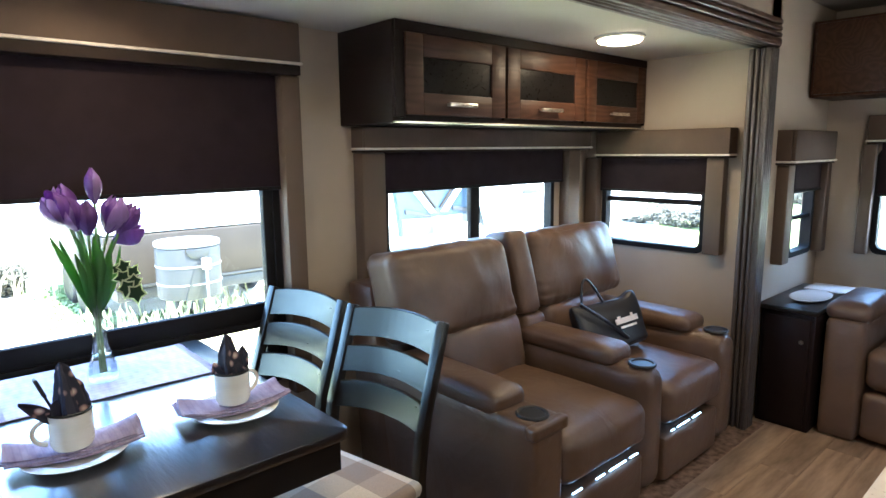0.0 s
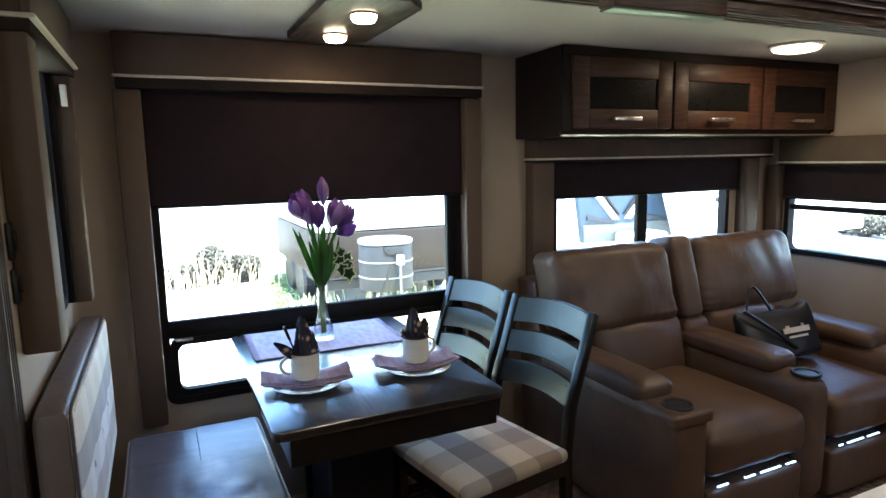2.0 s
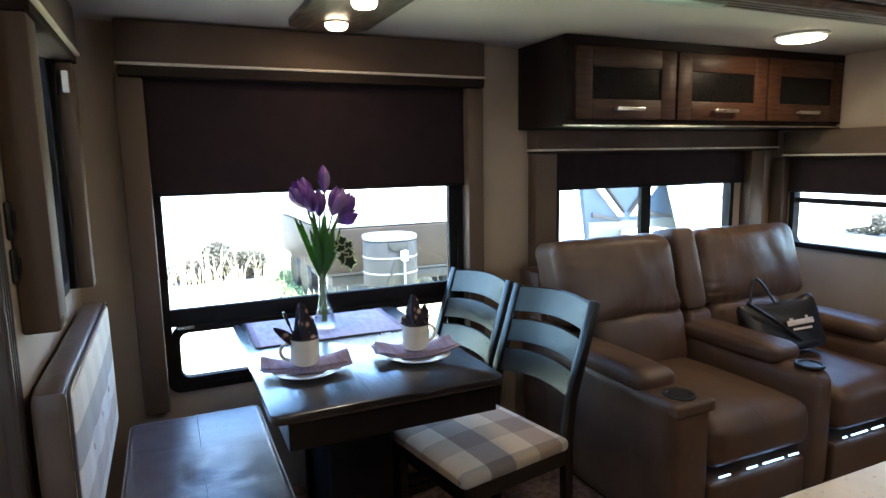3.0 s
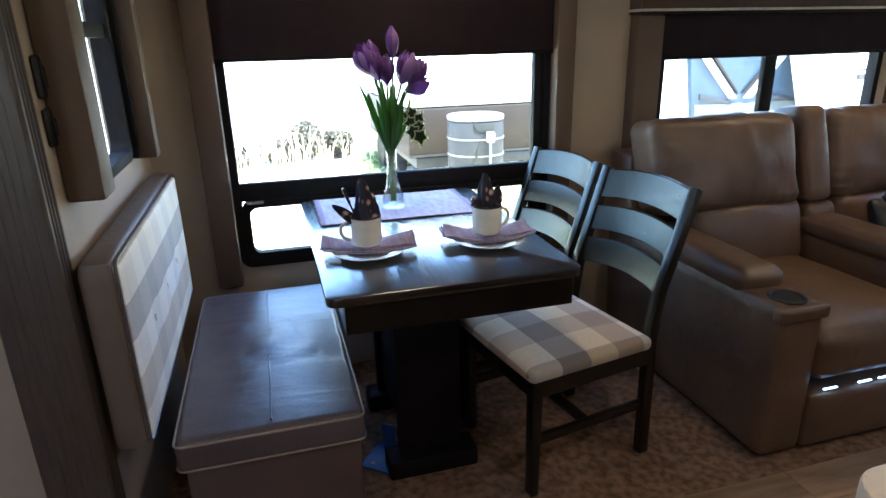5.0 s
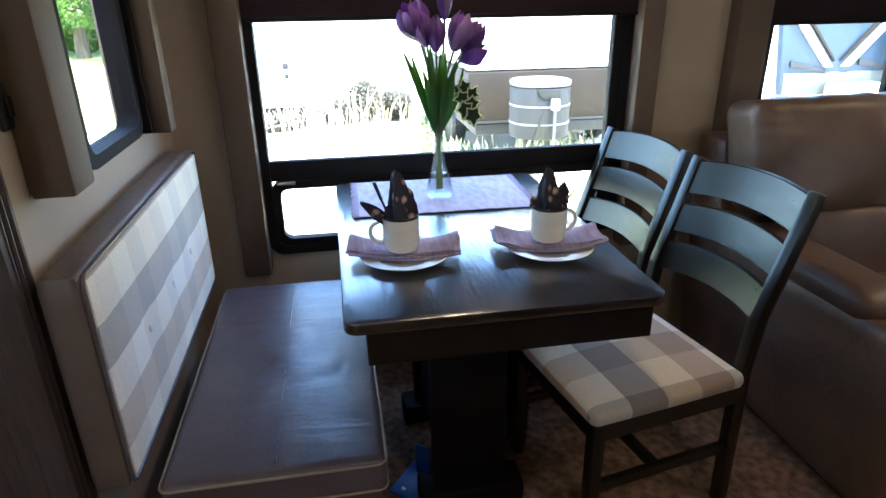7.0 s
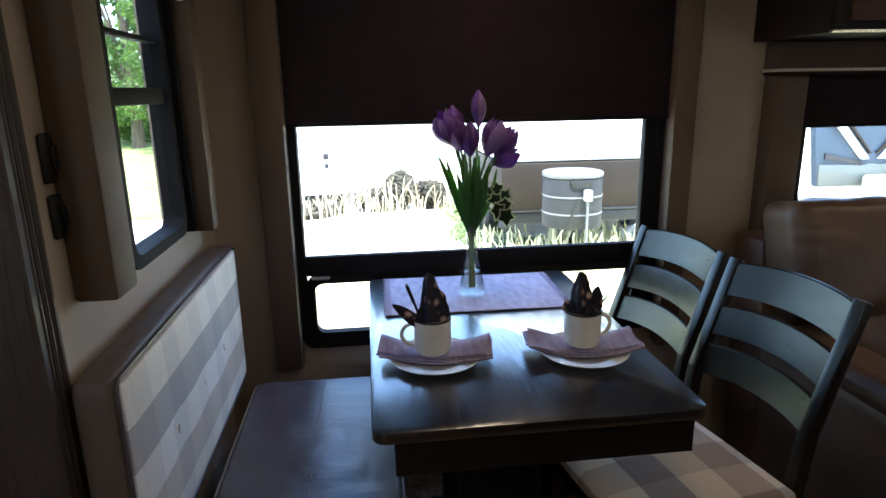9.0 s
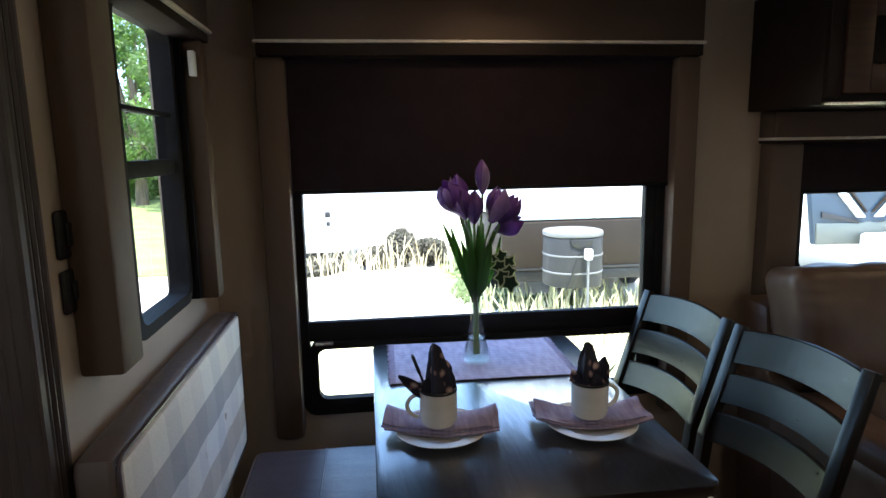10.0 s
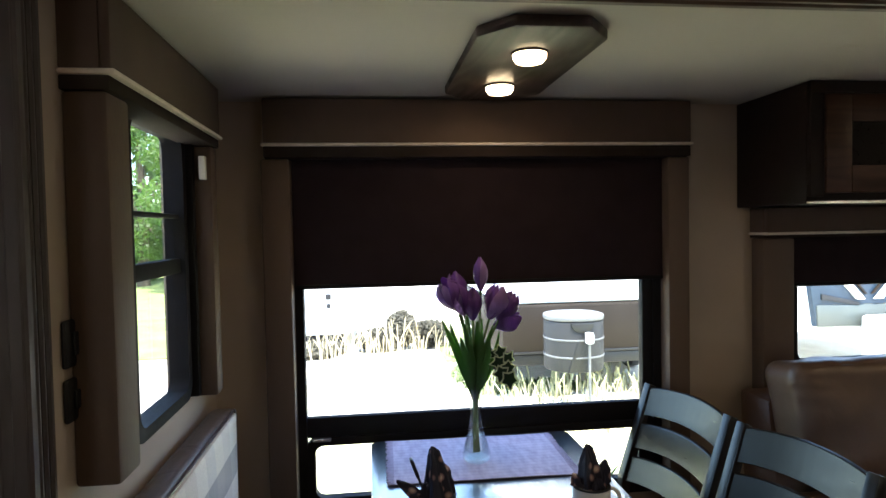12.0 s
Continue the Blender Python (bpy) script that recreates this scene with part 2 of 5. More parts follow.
M_LENS = mat("lamp_lens", (0.9, 0.85, 0.75), 0.3, emit=(1.0, 0.72, 0.40), emit_power=1.5)
M_LED = mat("led_strip", (0.8, 0.9, 1.0), 0.3, emit=(0.40, 0.66, 1.0), emit_power=0.5)
M_BLACKPL = mat("black_plastic", (0.010, 0.010, 0.011), 0.5, scale=20)
M_BLUE = mat("blue_powder_coat", (0.03, 0.12, 0.5), 0.4, scale=20, bump=0.1)
M_COUNTER = mat("counter_laminate", (0.78, 0.66, 0.55), 0.3, scale=30, amount=0.3)
M_BAG = mat("black_bag_leather", (0.010, 0.010, 0.014), 0.42, scale=9, bump=0.4, bump_scale=150)
M_BAGPRINT = mat("bag_print", (0.75, 0.66, 0.62), 0.5, scale=40)


# ---- building blocks ----
def origin_of(ob):
    p = Vector((0, 0, 0))
    while ob:
        p += ob.location
        ob = ob.parent
    return p


def part(name, bm, material, parent=None, label="", smooth=35, local=False):
    """Links a bmesh, given in world places (or in the parent's own with local), as one mesh under its thing."""
    bmesh.ops.recalc_face_normals(bm, faces=bm.faces)
    if parent and not local:
        bmesh.ops.translate(bm, verts=bm.verts, vec=-origin_of(parent))
    me = bpy.data.meshes.new(name)
    bm.to_mesh(me)
    bm.free()
    for mt in (material if isinstance(material, (list, tuple)) else [material]):
        me.materials.append(mt)
    me.shade_smooth()
    me.set_sharp_from_angle(angle=radians(smooth))
    ob = new(name, me)
    ob.parent = parent
    return tagged(ob, label)


def thing(name, label, category, loc=(0, 0, 0), group="", kind=""):
    ob = new(name)
    ob.empty_display_size = 0.1
    ob.location = loc
    return tagged(ob, label, category, group, kind)


def box(x0, x1, y0, y1, z0, z1, bevel=0.0, seg=2, bm=None):
    """A block, bevelled, alone or added to a mesh."""
    t = bmesh.new()
    bmesh.ops.create_cube(t, size=1)
    bmesh.ops.scale(t, verts=t.verts, vec=(abs(x1 - x0), abs(y1 - y0), abs(z1 - z0)))
    bmesh.ops.translate(t, verts=t.verts, vec=((x0 + x1) / 2, (y0 + y1) / 2, (z0 + z1) / 2))
    if bevel:
        bmesh.ops.bevel(t, geom=t.edges[:], offset=bevel, segments=seg, affect="EDGES", profile=0.5)
    return join(bm, t) if bm is not None else t


def join(bm, other, m=None):
    me = bpy.data.meshes.new("join")
    other.to_mesh(me)
    other.free()
    if m:
        me.transform(m)
    bm.from_mesh(me)
    bpy.data.meshes.remove(me)
    return bm


def cushion(x0, x1, y0, y1, z0, z1, r=0.03, puff=(0, 0, 0.01), cuts=9, bm=None, m=None, rumple=0.0, seed=0, taper=None):
    """A stuffed block: rounded by r, its faces bulging by puff along each axis."""
    t = bmesh.new()
    bmesh.ops.create_cube(t, size=2)
    bmesh.ops.subdivide_edges(t, edges=t.edges[:], cuts=cuts, use_grid_fill=True)
    half = Vector(((x1 - x0) / 2, (y1 - y0) / 2, (z1 - z0) / 2))
    mid = Vector(((x0 + x1) / 2, (y0 + y1) / 2, (z0 + z1) / 2))
    r = min(r, *(h * 0.98 for h in half))
    for v in t.verts:
        u = [math.copysign(abs(c) ** 0.6, c) for c in v.co]
        p = Vector([u[i] * half[i] for i in range(3)])
        q = Vector([max(-(half[i] - r), min(half[i] - r, p[i])) for i in range(3)])
        d = p - q
        if d.length > 1e-9:
            p = q + d.normalized() * r
        for i in range(3):
            a, b = (i + 1) % 3, (i + 2) % 3
            p[i] += puff[i] * u[i] * (1 - u[a] ** 2) * (1 - u[b] ** 2)
        if rumple:
            p += rumple * noise.noise_vector((p + mid) * 9 + Vector((seed, 0, 0)))
        p += mid
        if taper:
            k = (p.z - z0) / (z1 - z0)
            p.x += taper[0] * k * (x1 - p.x) / (x1 - x0) + taper[1] * k * (p.x - x0) / (x1 - x0)
        v.co = p
    if m:
        bmesh.ops.transform(t, matrix=m, verts=t.verts)
    return join(bm, t) if bm is not None else t


def lathe(profile, seg=32, bm=None, m=None, cap=True):
    """A solid turned about z from (radius, height) pairs."""
    t = bmesh.new()
    rings = []
    for r, z in profile:
        rings.append([t.verts.new((r * math.cos(2 * math.pi * i / seg), r * math.sin(2 * math.pi * i / seg), z)) for i in range(seg)])
    for a, b in zip(rings, rings[1:]):
        for i in range(seg):
            t.faces.new((a[i], a[(i + 1) % seg], b[(i + 1) % seg], b[i]))
    if cap:
        for ring in (rings[0], rings[-1]):
            t.faces.new(ring)
    if m:
        bmesh.ops.transform(t, matrix=m, verts=t.verts)
    return join(bm, t) if bm is not None else t


def tube(points, r, seg=8, bm=None, taper=None):
    """A round rod along points."""
    t = bmesh.new()
    pts = [Vector(p) for p in points]
    rings = []
    for i, p in enumerate(pts):
        d = (pts[min(i + 1, len(pts) - 1)] - pts[max(i - 1, 0)]).normalized()
        a = d.orthogonal().normalized() if i == 0 else (rings_a - d * rings_a.dot(d)).normalized()
        rings_a = a
        b = d.cross(a)
        rr = r * (taper[i] if taper else 1)
        rings.append([t.verts.new(p + rr * (math.cos(2 * math.pi * k / seg) * a + math.sin(2 * math.pi * k / seg) * b)) for k in range(seg)])
    for a, b in zip(rings, rings[1:]):
        for i in range(seg):
            t.faces.new((a[i], a[(i + 1) % seg], b[(i + 1) % seg], b[i]))
    t.faces.new(rings[0])
    t.faces.new(rings[-1])
    return join(bm, t) if bm is not None else t


def prism(outline, lo, hi, axis=2, bevel=0.0, bm=None):
    """An outline pushed along an axis from lo to hi. The outline gives the other two coordinates in xyz order."""
    t = bmesh.new()
    def at(p, h):
        c = list(p)
        c.insert(axis, h)
        return c
    a = [t.verts.new(at(p, lo)) for p in outline]
    b = [t.verts.new(at(p, hi)) for p in outline]
    t.faces.new(a)
    t.faces.new(b)
    for i in range(len(a)):
        t.faces.new((a[i], a[(i + 1) % len(a)], b[(i + 1) % len(a)], b[i]))
    bmesh.ops.recalc_face_normals(t, faces=t.faces)
    if bevel:
        bmesh.ops.bevel(t, geom=t.edges[:], offset=bevel, segments=2, affect="EDGES", profile=0.5)
    return join(bm, t) if bm is not None else t


def rounded(x0, x1, y0, y1, r, seg=6):
    pts = []
    for cx, cy, a0 in ((x1 - r, y1 - r, 0), (x0 + r, y1 - r, 90), (x0 + r, y0 + r, 180), (x1 - r, y0 + r, 270)):
        for i in range(seg + 1):
            a = radians(a0 + 90 * i / seg)
            pts.append((cx + r * math.cos(a), cy + r * math.sin(a)))
    return pts


def wall_with_holes(axis, at0, at1, u0, u1, z0, z1, holes):
    """A wall slab with rectangular holes (u0, u1, z0, z1), which the frames overlap. axis: the one that its normal runs along."""
    lap = 0.015
    holes = [(h[0] + lap, h[1] - lap, h[2] + lap, h[3] - lap) for h in holes]
    us = sorted({u0, u1, *(h[0] for h in holes), *(h[1] for h in holes)})
    zs = sorted({z0, z1, *(h[2] for h in holes), *(h[3] for h in holes)})
    bm = bmesh.new()
    def v(a, u, z):
        return bm.verts.new((a, u, z) if axis == 0 else (u, a, z))
    solid = {}
    for i in range(len(us) - 1):
        for j in range(len(zs) - 1):
            cu, cz = (us[i] + us[i + 1]) / 2, (zs[j] + zs[j + 1]) / 2
            solid[i, j] = not any(h[0] < cu < h[1] and h[2] < cz < h[3] for h in holes)
    for (i, j), s in solid.items():
        if not s:
            continue
        a, b, c, d = us[i], us[i + 1], zs[j], zs[j + 1]
        for at in (at0, at1):
            bm.faces.new((v(at, a, c), v(at, b, c), v(at, b, d), v(at, a, d)))
        if not solid.get((i - 1, j)):
            bm.faces.new((v(at0, a, c), v(at1, a, c), v(at1, a, d), v(at0, a, d)))
        if not solid.get((i + 1, j)):
            bm.faces.new((v(at0, b, c), v(at1, b, c), v(at1, b, d), v(at0, b, d)))
        if not solid.get((i, j - 1)):
            bm.faces.new((v(at0, a, c), v(at1, a, c), v(at1, b, c), v(at0, b, c)))
        if not solid.get((i, j + 1)):
            bm.faces.new((v(at0, a, d), v(at1, a, d), v(at1, b, d), v(at0, b, d)))
    bmesh.ops.remove_doubles(bm, verts=bm.verts, dist=1e-5)
    return bm


def ring_frame(axis, at0, at1, u0, u1, z0, z1, w, r_out=0.05, r_in=0.04, seg=5):
    """A frame with rounded corners, solid all round, w wide."""
    out = rounded(u0, u1, z0, z1, r_out, seg)
    inn = rounded(u0 + w, u1 - w, z0 + w, z1 - w, r_in, seg)
    bm = bmesh.new()
    def v(a, p):
        return bm.verts.new((a, p[0], p[1]) if axis == 0 else (p[0], a, p[1]))
    rows = [[v(at0, p) for p in out], [v(at1, p) for p in out], [v(at1, p) for p in inn], [v(at0, p) for p in inn]]
    k = len(out)
    for a in range(4):
        b = (a + 1) % 4
        for i in range(k):
            bm.faces.new((rows[a][i], rows[a][(i + 1) % k], rows[b][(i + 1) % k], rows[b][i]))
    return bm


# ---- the shell of the trailer ----
WX0, WX1, WY, FRONT, CEIL = 0.20, 3.755, 2.72, 1.70, 1.86   # slide-out: side walls, window wall, mouth, ceiling
LEFT_WIN = (2.0, 2.415, 0.985, 1.72)
MAIN_WIN = (0.457, 1.722, 0.490, 1.70)
W2 = (2.215, 3.425, 0.90, 1.42)
W3 = (1.975, 2.60, 0.835, 1.40)
part("wall_window_side", wall_with_holes(1, WY, WY + 0.05, WX0 - 0.05, WX1 + 0.05, -0.05, CEIL + 0.05, [MAIN_WIN, W2]), M_WALL)["kind"] = "structure"
part("wall_slide_west", wall_with_holes(0, WX0 - 0.05, WX0, FRONT, WY, 0, CEIL, [LEFT_WIN]), M_WALL)["kind"] = "structure"
part("wall_slide_east", wall_with_holes(0, WX1, WX1 + 0.05, FRONT, WY, 0, CEIL, [W3]), M_WALL)["kind"] = "structure"
part("ceiling_slide", box(WX0, WX1, 1.755, WY, CEIL, CEIL + 0.05), M_CEIL)["kind"] = "structure"
part("floor_slide", box(WX0, WX1, 1.62, WY, -0.03, 0.006), M_CARPET)["kind"] = "structure"
MX0, MX1, MY0, MCEIL, REAR = -1.6, 4.60, -0.80, 2.12, 4.60
W4 = (4.10, 4.46, 0.80, 1.38)
W5 = (0.75, 1.44, 0.80, 1.38)
part("wall_main_east_run", wall_with_holes(1, FRONT, FRONT + 0.05, WX1 - 0.055, REAR, 0, MCEIL, [W4]), M_WALL)["kind"] = "structure"
part("wall_main_west_run", box(MX0, WX0 - 0.05, FRONT, FRONT + 0.05, 0, MCEIL), M_WALL)["kind"] = "structure"
part("wall_over_slide", box(WX0 - 0.05, WX1 + 0.05, FRONT, FRONT + 0.05, 1.96, MCEIL), M_WALL)["kind"] = "structure"
part("wall_rear", wall_with_holes(0, REAR, REAR + 0.05, MY0, FRONT + 0.05, 0, MCEIL, [W5]), M_WALL)["kind"] = "structure"
part("wall_far_west", box(MX0 - 0.05, MX0, MY0, FRONT + 0.05, 0, MCEIL), M_WALL)["kind"] = "structure"
# W7 and W8 are unseen openings, added to let daylight into the room.
W7 = (-0.65, -0.15, 1.05, 1.45)
W8 = (2.95, 3.65, 0.98, 1.32)
part("wall_kitchen_side", wall_with_holes(1, MY0 - 0.05, MY0, MX0, REAR, 0, MCEIL, [W7, W8]), M_WALL)["kind"] = "structure"
part("ceiling_main", box(MX0 - 0.05, REAR + 0.05, MY0 - 0.05, FRONT + 0.05, MCEIL, MCEIL + 0.05), M_CEIL)["kind"] = "structure"


def plank_mat():
    m = wood_mat("vinyl_plank", (0.36, 0.235, 0.145), (0.17, 0.105, 0.062), 0.45, axis=0, ring=3, bump=0.1)
    n, l = m.node_tree.nodes, m.node_tree.links
    b = n["Principled BSDF"]
    ramp = [x for x in n if x.type == "VALTORGB"][0]
    oi = n.new("ShaderNodeObjectInfo")
    mr = n.new("ShaderNodeMapRange")
    mr.inputs["To Min"].default_value, mr.inputs["To Max"].default_value = 0.65, 1.15
    l.new(oi.outputs["Random"], mr.inputs[0])
    mx = n.new("ShaderNodeVectorMath")
    mx.operation = "SCALE"
    l.new(ramp.outputs[0], mx.inputs[0])
    l.new(mr.outputs[0], mx.inputs["Scale"])
    l.new(mx.outputs[0], b.inputs["Base Color"])
    return m


M_PLANK = plank_mat()
floor_main = part("floor", box(MX0, REAR, MY0, 1.76, -0.05, 0.0), mat("subfloor", (0.1, 0.07, 0.05), 0.8))
floor_main["kind"] = "structure"


# fluted boards round the mouth of the slide-out
def fluted_post(name, x0, x1, y0, y1, z0, z1, material, along=2):
    """A moulded post or beam: a core with raised beads on the faces towards the room and the opening."""
    core = box(x0 + 0.022, x1 - 0.022, y0 + 0.022, y1 - 0.004, z0, z1, 0.004)
    if along == 2:
        for a, b in ((0.02, 0.24), (0.31, 0.46), (0.55, 0.70), (0.78, 0.98)):
            box(x0 + a * (x1 - x0), x0 + b * (x1 - x0), y0, y0 + 0.03, z0, z1, 0.004, 1, core)
            box(x0, x1, y0 + a * (y1 - y0), y0 + b * (y1 - y0), z0, z1, 0.004, 1, core)
    else:
        for a, b in ((0.02, 0.24), (0.31, 0.46), (0.55, 0.70), (0.78, 0.98)):
            box(x0, x1, y0, y0 + 0.03, z0 + a * (z1 - z0), z0 + b * (z1 - z0), 0.004, 1, core)
            box(x0, x1, y0 + a * (y1 - y0), y0 + b * (y1 - y0), z0 - 0.006, z0 + 0.03, 0.004, 1, core)
    ob = part(name, core, material)
    ob["kind"] = "structure"
    return ob


fluted_post("trim_mouth_east", 3.605, 3.70, 1.655, 1.757, 0.007, 1.832, M_TRIMV)
fluted_post("trim_mouth_west", 0.075, 0.203, 1.625, 1.70, 0.007, 1.832, M_TRIMV)
fluted_post("trim_mouth_header", 0.03, 3.70, 1.648, 1.757, 1.846, 1.962, M_TRIM, along=0)


# ---- windows ----
def window(name, axis, hole, face, out, rails=(), mullions=(), w=0.028):
    """Frame, rails and panes in a hole; out: +1 or -1, the way outdoors along the axis."""
    u0, u1, z0, z1 = hole
    a0, a1 = face - 0.012 * out, face + 0.04 * out
    lo, hi = min(a0, a1), max(a0, a1)
    th = thing(name, "", "window", ((face, u0, z0) if axis == 0 else (u0, face, z0)))
    th["kind"] = "structure"
    part("window_frame", ring_frame(axis, lo, hi, u0 + 0.001, u1 - 0.001, z0 + 0.001, z1 - 0.001, w, 0.045, 0.035), M_FRAME, th)
    cut = [z0 + w, *[z for r in rails for z in r], z1 - w]
    b0, b1 = sorted((face + 0.0 * out, face + 0.03 * out))
    for r0, r1 in rails:
        part("window_rail", box(b0, b1, u0 + w, u1 - w, r0, r1, 0.004) if axis == 0 else box(u0 + w, u1 - w, b0, b1, r0, r1, 0.004), M_FRAME, th)
    for m0, m1 in mullions:
        part("window_mullion", box(b0, b1, m0, m1, z0 + w, z1 - w, 0.004) if axis == 0 else box(m0, m1, b0, b1, z0 + w, z1 - w, 0.004), M_FRAME, th)
    g0, g1 = sorted((face + 0.014 * out, face + 0.018 * out))
    spans = [(cut[i], cut[i + 1]) for i in range(0, len(cut), 2)]
    cols = [u0 + w, *[z for r in mullions for z in r], u1 - w]
    for s0, s1 in spans:
        for i in range(0, len(cols), 2):
            p = part("pane", box(g0, g1, cols[i], cols[i + 1], s0, s1) if axis == 0 else box(cols[i], cols[i + 1], g0, g1, s0, s1), M_GLASS, th)
            p.visible_shadow = False
    return th


part("window_jamb", box(WX0 - 0.004, WX0 + 0.03, 2.416, 2.44, 0.985, 1.70, 0.006), M_FRAME)["kind"] = "structure"
win_main = window("window_1", 1, MAIN_WIN, WY, 1, rails=[(0.748, 0.815)])
win_sofa = window("window_2", 1, W2, WY, 1, mullions=[(2.768, 2.832)])
win_east = window("window_3", 0, W3, WX1, 1, rails=[(1.087, 1.116)])
win_west = window("window_4", 0, LEFT_WIN, WX0, -1, rails=[(1.478, 1.49), (1.332, 1.371)])
win_run = window("window_5", 1, W4, FRONT, 1, rails=[(1.0, 1.02)])
# Two added windows, out of view, that frame the daylight openings.
win_kitchen = window("unseen_window_7", 1, W7, MY0, -1, mullions=[(-0.415, -0.385)])
win_galley = window("unseen_window_8", 1, W8, MY0, -1)
win_rear = window("window_6", 0, W5, REAR, 1)
part("sash", ring_frame(1, WY - 0.008, WY + 0.028, 0.486, 1.664, 0.520, 0.7475, 0.025, 0.03, 0.03), M_FRAME, win_main)
part("stile", box(1.655, 1.693, WY - 0.006, WY + 0.028, 0.8155, 1.671, 0.003), M_FRAME, win_main)
part("stile", box(1.6645, 1.693, WY - 0.006, WY + 0.028, 0.519, 0.7475, 0.003), M_FRAME, win_main)
part("window_latch", box(0.505, 0.565, WY - 0.028, WY - 0.009, 0.742, 0.752, 0.003), M_STEEL, win_main, "chrome window latch")


# ---- pelmets, side panels and shades ----
def pelmet(axis, wall, inward, u0, u1, z0, z1, panels, shade, depth=0.10, end_ret=True, ledge=0.045, panel_depth=None):
    """A padded box over a window: fascia, cream piping, lower ledge, side panels and a roller shade."""
    def b(a0, a1, c0, c1, d0, d1, bev=0.004, bm=None):
        lo, hi = sorted((wall + inward * a0, wall + inward * a1))
        return box(lo, hi, c0, c1, d0, d1, bev, 2, bm) if axis == 0 else box(c0, c1, lo, hi, d0, d1, bev, 2, bm)
    th = thing("window_pelmet", "brown cloth-covered window pelmet with cream piping and side boards", "pelmet",
               (wall, u0, z0) if axis == 0 else (u0, wall, z0))
    bm = b(depth - 0.02, depth, u0, u1, z0 + ledge, z1, 0.006)
    b(0.0, depth - 0.02, u0, u0 + 0.018, z0 + ledge, z1, 0.003, bm)
    b(0.0, depth - 0.02, u1 - 0.018, u1, z0 + ledge, z1, 0.003, bm)
    part("fascia", bm, M_PELMET, th)
    part("piping", b(0.0, depth + 0.007, u0 - 0.006, u1 + 0.006, z0 + ledge - 0.010, z0 + ledge, 0.004), M_PIPING, th, "cream piping")
    part("ledge", b(0.0, depth - 0.004, u0, u1, z0, z0 + ledge - 0.010, 0.003), M_LEDGE, th, "dark lower ledge")
    for p0, p1, zb in panels:
        part("side_panel", b(0.0, panel_depth or depth - 0.03, p0, p1, zb, z0, 0.008), M_PANEL, th, "light brown side board")
    if shade:
        s0, s1, zb = shade
        roller = thing("roller_shade", "dark brown roller shade pulled partly down", "shade", (wall, s0, zb) if axis == 0 else (s0, wall, zb))
        part("cloth", b(0.025, 0.028, s0, s1, zb + 0.012, z0 + 0.0, 0.0), M_SHADE, roller)
        part("hem_bar", b(0.022, 0.034, s0, s1, zb, zb + 0.014, 0.004), M_FRAME, roller)
    return th


pelmet(1, WY, -1, 0.384, 1.790, 1.668, 1.852, [(0.370, 0.459, 0.44), (1.722, 1.80, 0.44)], (0.461, 1.720, 1.248))
pelmet(1, WY, -1, 2.065, 3.65, 1.383, 1.488, [(2.07, 2.19, 0.80), (3.485, 3.59, 0.80)], (2.20, 3.48, 1.205), 0.10, ledge=0.02)
pelmet(0, WX1, -1, 1.84, 2.60, 1.338, 1.485, [(1.875, 1.965, 0.845), (2.61, 2.69, 0.83)], (1.972, 2.60, 1.148), 0.09, ledge=0.02)
pelmet(0, WX0, 1, 1.752, 2.50, 1.68, 1.852, [(1.758, 1.855, 1.008), (2.44, 2.50, 0.98)], None, 0.085, ledge=0.035, panel_depth=0.074)
pelmet(1, FRONT, -1, 3.87, 4.49, 1.30, 1.47, [(3.89, 3.98, 0.80), (4.48, 4.55, 0.80)], (4.08, 4.48, 1.15), 0.09, ledge=0.02)
pelmet(0, REAR, -1, 0.60, 1.48, 1.40, 1.55, [(1.44, 1.50, 0.80)], (0.70, 1.42, 1.12), 0.09, ledge=0.02)


# ---- ceiling lights ----
def dining_light():
    th = thing("ceiling_light", "long eight-sided dark wood ceiling light with two glowing lenses", "ceiling light", (1.075, 2.195, CEIL))
    oct_pts = [(0.935, 1.93), (1.0, 1.85), (1.155, 1.85), (1.22, 1.93), (1.22, 2.46), (1.155, 2.54), (1.0, 2.54), (0.935, 2.46)]
    part("base_board", prism(oct_pts, 1.832, 1.858, 2, 0.006), M_BOARD, th)
    for y in (2.35, 2.03):
        m = Matrix.Translation((1.075, y, 0))
        part("bezel", lathe([(0.030, 1.832), (0.042, 1.832), (0.042, 1.828), (0.036, 1.827)], 32, None, m), M_CABDARK, th)
        part("lens", lathe([(0.039, 1.829), (0.038, 1.819), (0.031, 1.810), (0.012, 1.806)], 32, None, m), M_LENS, th, "glowing warm lens")
        lamp_spot("dining_lamp", (1.075, y, 1.795), LAMP_WATTS)
    part("switch", box(1.12, 1.128, 2.08, 2.088, 1.818, 1.832, 0.002), M_BLACKPL, th)


def puck_light(x, y, CEIL, watts):
    th = thing("puck_light", "round white ceiling puck light, switched on", "ceiling light", (x, y, CEIL))
    m = Matrix.Translation((x, y, CEIL - 1.86))
    part("rim", lathe([(0.07, 1.859), (0.105, 1.859), (0.108, 1.852), (0.095, 1.846), (0.08, 1.846)], 40, None, m), M_WHITE, th)
    part("lens", lathe([(0.094, 1.848), (0.088, 1.838), (0.06, 1.831), (0.02, 1.829)], 40, None, m), M_LENS, th, "glowing warm lens")
    lamp_spot("puck_lamp", (x, y, CEIL - 0.038), watts, 0.15, (1.0, 0.68, 0.40) if y > 1.7 else (1.0, 0.86, 0.7))


dining_light()
puck_light(3.00, 2.05, CEIL, PUCK_WATTS)
